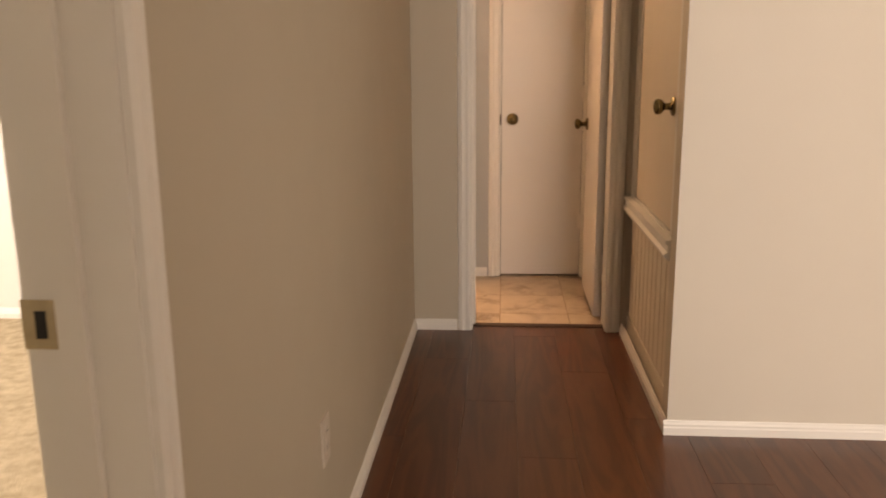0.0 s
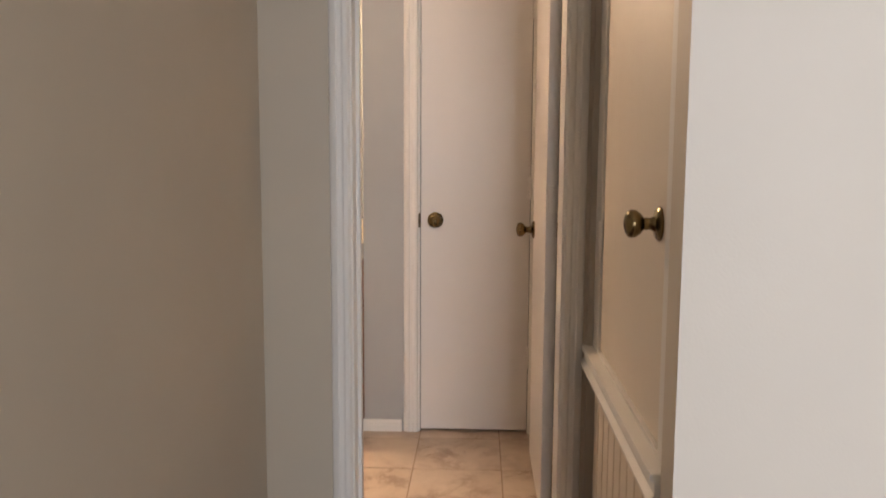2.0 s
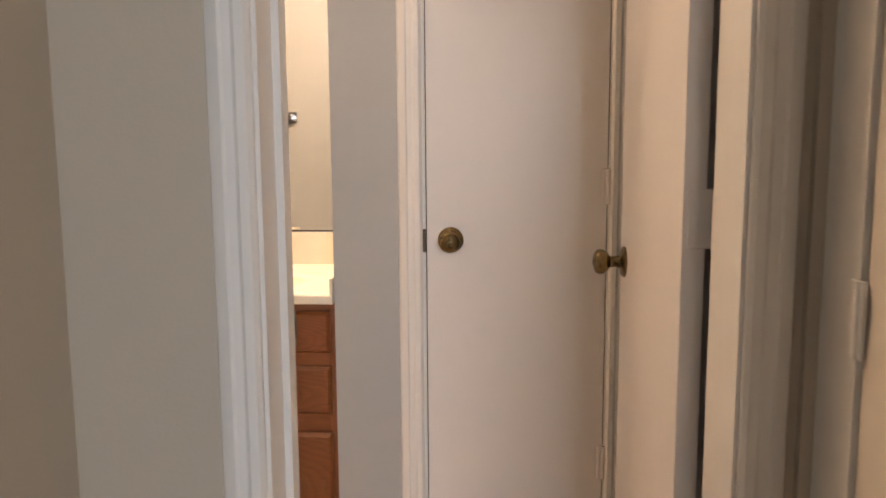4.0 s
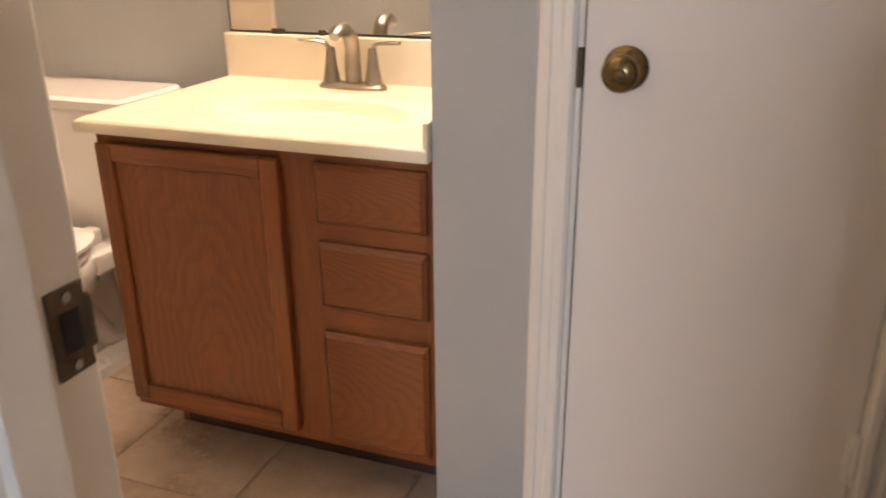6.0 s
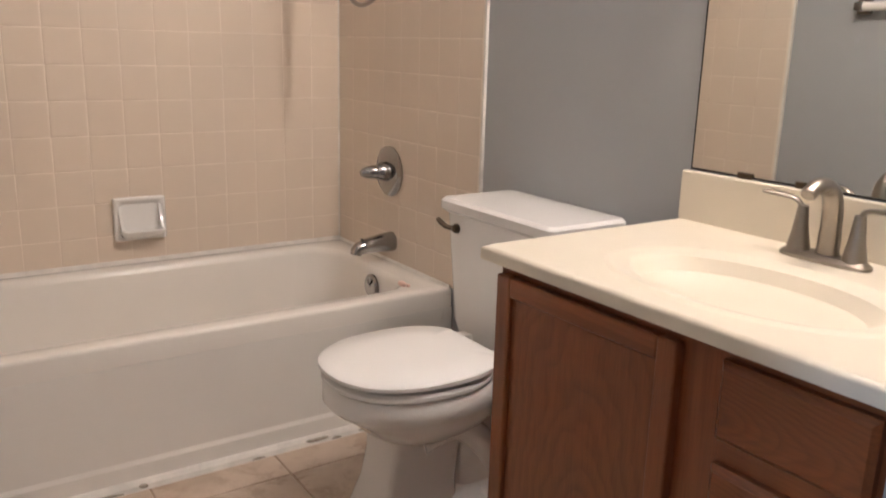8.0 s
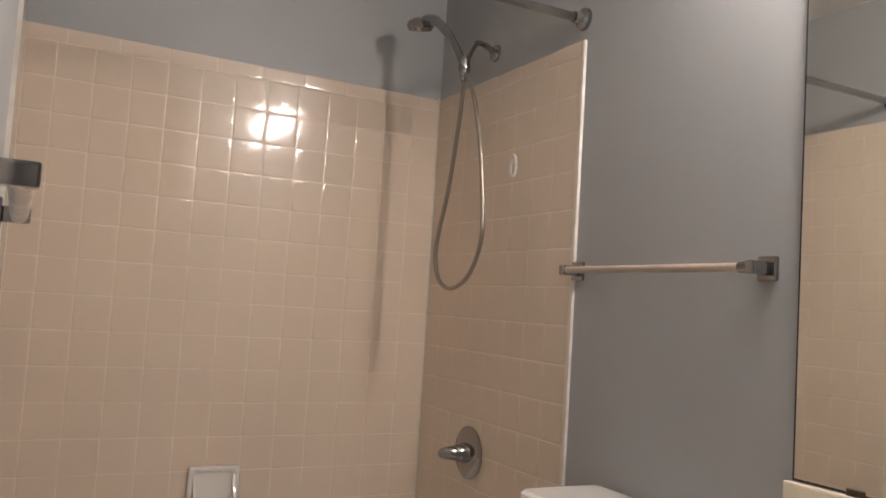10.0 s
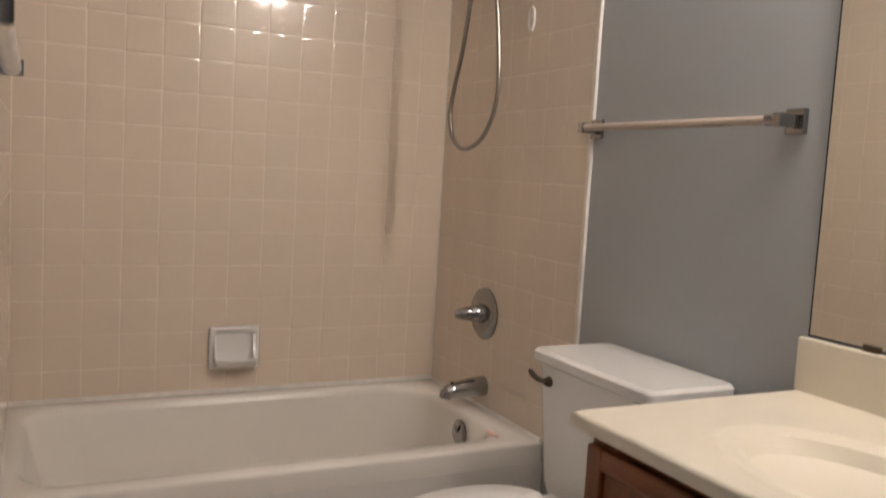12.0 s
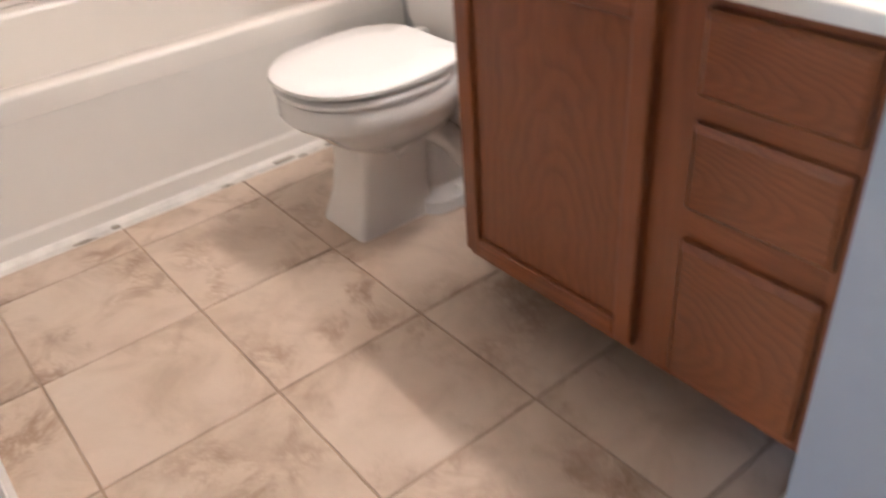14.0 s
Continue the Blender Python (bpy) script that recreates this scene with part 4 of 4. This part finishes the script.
top = thing("countertop", ((CX0 + CX1) / 2, 0.25, CZ - 0.025), "cream cultured marble vanity top with a moulded oval basin", "countertop")
low = CZ - 0.0255
angs = sorted([2 * math.pi * k / 112 for k in range(112)] + [math.atan2(y - SCY, x - SCX) % (2 * math.pi) for x in (CX0, CX1) for y in (CY0, CY1)])


def rim_loop(inset, z):
    """The slab's outline as seen from the bowl's middle."""
    pts = []
    for a in angs:
        c, s = math.cos(a), math.sin(a)
        kx = ((CX1 - inset if c > 0 else CX0 + inset) - SCX) / c if abs(c) > 1e-9 else 9
        ky = ((CY1 - inset if s > 0 else CY0 + inset) - SCY) / s if abs(s) > 1e-9 else 9
        k = min(kx, ky)
        pts.append(Vector((SCX + k * c, SCY + k * s, z)))
    return pts


def bowl_loop(rx, ry, dy, z):
    """An ellipse met by the same rays."""
    pts = []
    for a in angs:
        k = 1 / math.hypot(math.cos(a) / rx, math.sin(a) / ry)
        pts.append(Vector((SCX + k * math.cos(a), SCY + dy + k * math.sin(a), z)))
    return pts


bowl = [bowl_loop(SRX * r, SRY * r, 0, CZ - 0.004 - 0.130 * (1 - r ** 1.75) ** 1.05) for r in (0.97, 0.94, 0.90, 0.85, 0.78, 0.7, 0.58, 0.45, 0.3, 0.12)]
part("slab", loft([rim_loop(0, low), rim_loop(0, CZ - 0.007), rim_loop(0.002, CZ - 0.003), rim_loop(0.007, CZ), rim_loop(0.009, CZ), bowl_loop(SRX + 0.052, SRY + 0.048, 0.006, CZ), bowl_loop(SRX + 0.049, SRY + 0.045, 0.006, CZ + 0.0004), bowl_loop(SRX + 0.044, SRY + 0.040, 0.006, CZ + 0.0030), bowl_loop(SRX + 0.038, SRY + 0.034, 0.005, CZ + 0.0036),
                   bowl_loop(SRX + 0.030, SRY + 0.027, 0.004, CZ + 0.0022), bowl_loop(SRX + 0.012, SRY + 0.012, 0.001, CZ - 0.0005), bowl_loop(SRX, SRY, 0, CZ - 0.003)] + bowl), MARBLE, top, "", True)
part("backsplash", box(CX0, CX1, YB - 0.021, YB - 0.001, CZ - 0.002, CZ + 0.104, 0.004, 2), MARBLE, top)
part("sidesplash", box(CX1 - 0.009, CX1, CY0 + 0.003, YB - 0.021, CZ - 0.004, CZ + 0.042, 0.003, 2), MARBLE, top)
part("drain", turned([(0.0, 0.004), (0.019, 0.004), (0.023, 0.0)], (SCX, SCY, CZ - 0.131), "z", 20), NICKEL, top, "", True)

FXC, FYC = -0.608, 0.440
fau = thing("faucet", (FXC, FYC, CZ), "brushed nickel faucet with two lever handles", "faucet")
part("base_plate", loft([oval(FXC, FYC, 0.082, 0.026, 0.026, CZ - 0.004, 40, 3), oval(FXC, FYC, 0.082, 0.026, 0.026, CZ + 0.006, 40, 3), oval(FXC, FYC, 0.074, 0.020, 0.020, CZ + 0.013, 40, 3)]), NICKEL, fau, "", True)
part("spout", tube(spline([(FXC, FYC + 0.006, CZ + 0.006), (FXC, FYC + 0.006, CZ + 0.055), (FXC, FYC + 0.003, CZ + 0.096), (FXC, FYC - 0.010, CZ + 0.124), (FXC, FYC - 0.036, CZ + 0.136), (FXC, FYC - 0.062, CZ + 0.131), (FXC, FYC - 0.078, CZ + 0.121)], 6),
                   [0.0215] * 2 + [0.0195] * 4 + [0.0182] * 6 + [0.0178] * 6 + [0.0168] * 6 + [0.0155] * 6 + [0.0140] * 6 + [0.0120], 20, 0.82), NICKEL, fau, "", True)
for sx in (-1, 1):
    hx = FXC + sx * 0.052
    hd = part("handle", turned([(0.021, 0.0), (0.020, 0.010), (0.014, 0.040), (0.010, 0.075), (0.009, 0.084), (0.0, 0.086)], (hx, FYC, CZ + 0.006), "z", 20, False), NICKEL, fau, "", True)
    part("lever", tube(spline([(hx - sx * 0.004, FYC, CZ + 0.080), (hx + sx * 0.012, FYC - 0.004, CZ + 0.099), (hx + sx * 0.040, FYC - 0.010, CZ + 0.104), (hx + sx * 0.072, FYC - 0.014, CZ + 0.106)], 5), [0.007] * 4 + [0.0085] * 6 + [0.0095] * 5 + [0.007], 12, 0.5), NICKEL, hd, "", True)

MX0, MX1, MZ0, MZ1 = -0.972, XS - 0.004, CZ + 0.110, 1.93
mir = thing("mirror", ((MX0 + MX1) / 2, YB - 0.004, MZ0), "frameless wall mirror with dark worn edge over the vanity", "mirror")
part("glass", slab((MX0, MX1, YB - 0.006, YB - 0.001, MZ0, MZ1)), MIRROR, mir)
part("edge", slab((MX0 - 0.003, MX0, YB - 0.0065, YB - 0.001, MZ0, MZ1), (MX0 - 0.003, MX1, YB - 0.0065, YB - 0.001, MZ0 - 0.004, MZ0)), BLACK, mir, "dark desilvered edge")
for cx in (-0.84, -0.72):
    part("clip", loft([oval(cx, YB - 0.008, 0.018 if cx < -0.8 else 0.010, 0.004, 0.004, z, 16) for z in (MZ0 - 0.006, MZ0 + 0.006)]), BRONZE, mir)

light = thing("vanity_light", (-0.61, YB, 2.1), "nickel vanity light bar with three lit globes", "wall light")
part("backplate", box(-0.92, -0.30, YB - 0.03, YB - 0.001, 2.15, 2.25, 0.006, 2), NICKEL, light)
for p in BULBS:
    so = part("socket", turned([(0.024, 0.0), (0.026, -0.012), (0.020, -0.022)], (p[0], YB - 0.029, p[2]), "y", 18), NICKEL, light, "", True)
    gb = bmesh.new()
    bmesh.ops.create_icosphere(gb, subdivisions=3, radius=0.058, matrix=pose(*p))
    part("globe", gb, BULB_GLOW, so, "lit frosted globe", True)

# ---------------------------------------------------------------- towel bar
tb = thing("towel_bar", (-1.35, YB, 1.30), "pale acrylic towel bar on square chrome posts", "towel bar")
TZ, TYB = 1.303, YB - 0.052
for px in (-1.050, -1.692):
    part("post", box(px - 0.024, px + 0.024, YB - 0.012, YB - 0.0005, TZ - 0.026, TZ + 0.026, 0.004, 2), CHROME, tb)
    part("arm", box(px - 0.012, px + 0.012, TYB - 0.012, YB - 0.012, TZ - 0.014, TZ + 0.014, 0.004, 2), CHROME, tb)
part("bar", turned([(0.0095, -1.692), (0.0095, -1.05)], (0, TYB, TZ), "x", 16), ACRYLIC, tb, "yellowed acrylic rod", True)
part("collar", turned([(0.0120, -1.082), (0.0120, -1.060)], (0, TYB, TZ), "x", 16), CHROME, tb, "", True)

tb2 = thing("towel_bar", (-1.14, YF, 1.30), "pale towel bar with dark end posts beside the doorway", "towel bar")
for px in (-1.45, -0.83):
    part("post", box(px - 0.026, px + 0.026, YF + 0.0005, YF + 0.012, 1.270, 1.322, 0.004, 2), CHROME, tb2)
    part("arm", box(px - 0.014, px + 0.014, YF + 0.010, YF + 0.056, 1.281, 1.309, 0.004, 2), CHROME, tb2)
part("bar", turned([(0.0150, -1.45), (0.0150, -0.83)], (0, YF + 0.038, 1.295), "x", 16), CLEAR, tb2, "pale acrylic rod", True)

# ---------------------------------------------------------------- outlet in the hall wall
outlet = thing("wall_outlet", (HL, -2.985, 0.355), "beige painted outlet cover plate low on the hall wall", "outlet")
OZ, OY = 0.358, -2.985
part("cover_plate", box(HL, HL + 0.0065, OY - 0.036, OY + 0.036, OZ - 0.058, OZ + 0.058, 0.003, 2), OUTLET_PAINT, outlet)
for dz in (-0.0195, 0.0195):
    so = part("socket", turned([(0.0, 0.0), (0.0165, 0.0), (0.0165, 0.0072), (0.0150, 0.0080), (0.0, 0.0080)], (HL + 0.0005, OY, OZ + dz), "x", 24, False), OUTLET_PAINT, outlet, "", True)
    for dy in (-0.0062, 0.0062):
        part("slot", slab((HL + 0.0080, HL + 0.0087, OY + dy - 0.0012, OY + dy + 0.0012, OZ + dz - 0.001, OZ + dz + 0.007)), BLACK, so)
part("screw", turned([(0.0, 0.006), (0.0035, 0.006), (0.0030, 0.0078), (0.0, 0.0080)], (HL, OY, OZ), "x", 12, False), OUTLET_PAINT, outlet, "", True)

# ---------------------------------------------------------------- pieces of floors and walls
mesh_cache = {}


def piece(name, owner, sx, sy, sz, at, material, bevel):
    """A bevelled block; alike blocks share one mesh."""
    key = (name, round(sx, 4), round(sy, 4), round(sz, 4))
    if key not in mesh_cache:
        bm = bmesh.new()
        add_box(bm, -sx / 2, sx / 2, -sy / 2, sy / 2, -sz / 2, sz / 2, bevel, 1)
        me = bpy.data.meshes.new(name)
        bm.to_mesh(me)
        bm.free()
        me.materials.append(material)
        mesh_cache[key] = me
    ob = new(name, mesh_cache[key])
    ob.parent = owner
    ob.location = at
    return ob


# floor tiles
TP, TJ = 0.341, 0.0048
floor_bath = bpy.data.objects["floor_bath"]
gx = [-1.022 + TP * k for k in range(-3, 6)]
gy = [-0.085 + TP * k for k in range(-3, 3)]
for x0 in gx:
    for y0 in gy:
        a, b = max(x0 + TJ / 2, TX1 + 0.02), min(x0 + TP - TJ / 2, 0.60)
        c, d = max(y0 + TJ / 2, YT + 0.026), min(y0 + TP - TJ / 2, YB)
        if b - a > 0.01 and d - c > 0.01:
            piece("tile", floor_bath, b - a, d - c, 0.012, ((a + b) / 2, (c + d) / 2, -0.006), FLOOR_TILE, 0.0015)

# planks
floor_hall = bpy.data.objects["floor_hall"]
PW, PL = 0.19, 1.21
k = 0
x = HL - 0.10
while x < 1.9:
    y = YT - 0.028 - (0.37 * k % 1.0) * PL
    a, b = x, x + PW - 0.0006
    first = YT - 0.026
    while first > -5.2:
        nxt = max(y, -5.4)
        if first - nxt > 0.02:
            piece("plank", floor_hall, b - a, first - nxt - 0.0006, 0.012, ((a + b) / 2, (first + nxt) / 2, -0.006), PLANK, 0.0005)
        first, y = y, y - PL
    x += PW
    k += 1
rest = slab((1.93, XE, -5.2, YC, -0.006, 0.0), (HL, XE, Y0, -5.42, -0.006, 0.0))
tagged(part("plank_rest", rest, PLANK, floor_hall, kind="stuff"), "dark wood floor further back")

# wall tiles: 4 1/4 inch squares with a narrow cap row
WP = 0.1095
XTE, ZTOP, ZROW = -1.718, 1.962, 1.588
rows = [ZROW + WP * k for k in range(-12, 4)]


def tile_wall(u0, u1, dirn):
    """Tiles on a wall from u0 to u1; dirn places (u, z) and gives the block's size."""
    joints = []
    u = u0
    step = WP if u1 > u0 else -WP
    while abs(u1 - u) > 0.012:
        nu = u + step if abs(u1 - u) > WP else u1
        joints.append((min(u, nu), max(u, nu)))
        u = nu
    for z in rows:
        z0, z1 = max(z, RIM + 0.002), z + WP
        if z1 - z0 < 0.012 or z1 > 1.93:
            continue
        for a, b in joints:
            dirn(a + 0.0010, b - 0.0010, z0 + 0.0010, z1 - 0.0010, "tile")
    u = min(u0, u1) - 0.04
    while u < max(u0, u1):
        a, b = max(u, min(u0, u1)), min(u + 0.152, max(u0, u1))
        if b - a > 0.01:
            dirn(a + 0.0010, b - 0.0010, rows[-1] + 0.001, ZTOP, "cap_tile")
        u += 0.152


w_tub, w_van, w_door = (bpy.data.objects[n] for n in ("wall_tub", "wall_vanity", "wall_door"))
part("grout", slab((XL, XL + 0.0071, YF, YB, RIM, ZTOP - 0.002)), GROUT, w_tub)
part("grout", slab((XL, XTE - 0.003, YB - 0.0071, YB, RIM, ZTOP - 0.002)), GROUT, w_van)
part("grout", slab((XL, XTE - 0.003, YF, YF + 0.0071, RIM, ZTOP - 0.002)), GROUT, w_door)


lay = random.Random(11)
PILLOW = [(0.0, 0.0), (0.0, 0.0070), (0.0014, 0.0074), (0.0036, 0.0077), (0.0080, 0.0078)]   # (inset, height) of the glazed edge


def glazed_tile(name, owner, w, h, at, turn):
    """A pillow-edged tile, laid very slightly out of true; alike tiles share one mesh. turn faces it out of its wall."""
    key = (name, round(w, 4), round(h, 4))
    if key not in mesh_cache:
        bm = loft([[Vector((sx * (w / 2 - a), sy * (h / 2 - a), b)) for sx, sy in ((-1, -1), (1, -1), (1, 1), (-1, 1))] for a, b in PILLOW])
        for f in bm.faces:
            f.smooth = True
        me = bpy.data.meshes.new(name)
        bm.to_mesh(me)
        bm.free()
        me.materials.append(TILE)
        mesh_cache[key] = me
    ob = new(name, mesh_cache[key])
    ob.parent = owner
    ob.matrix_basis = Matrix.Translation(at) @ turn @ pose(0, 0, 0, lay.uniform(-0.16, 0.16), lay.uniform(-0.16, 0.16), 0)
    return ob


def facing(out):
    """A turn that takes the tile's face from up to the wall's way out, its height upright."""
    n, z = Vector(out), Vector((0, 0, 1))
    return Matrix((z.cross(n), z, n)).transposed().to_4x4()


def on_tub(a, b, z0, z1, name):
    glazed_tile(name, w_tub, b - a, z1 - z0, (XL, (a + b) / 2, (z0 + z1) / 2), facing((1, 0, 0)))


def on_van(a, b, z0, z1, name):
    glazed_tile(name, w_van, b - a, z1 - z0, ((a + b) / 2, YB, (z0 + z1) / 2), facing((0, -1, 0)))


def on_door(a, b, z0, z1, name):
    glazed_tile(name, w_door, b - a, z1 - z0, ((a + b) / 2, YF, (z0 + z1) / 2), facing((0, 1, 0)))


tile_wall(YB - 0.009, YF + 0.009, on_tub)
tile_wall(XL + 0.009, XTE, on_van)
tile_wall(XL + 0.009, XTE, on_door)
for yy, s in ((YB, -1), (YF, 1)):
    setting("trim", slab((XTE - 0.001, XTE + 0.007, min(yy, yy + s * 0.009), max(yy, yy + s * 0.009), RIM if s > 0 else 0.09, ZTOP)), CAULK, "white caulked edge of the tile field", "tile edge")
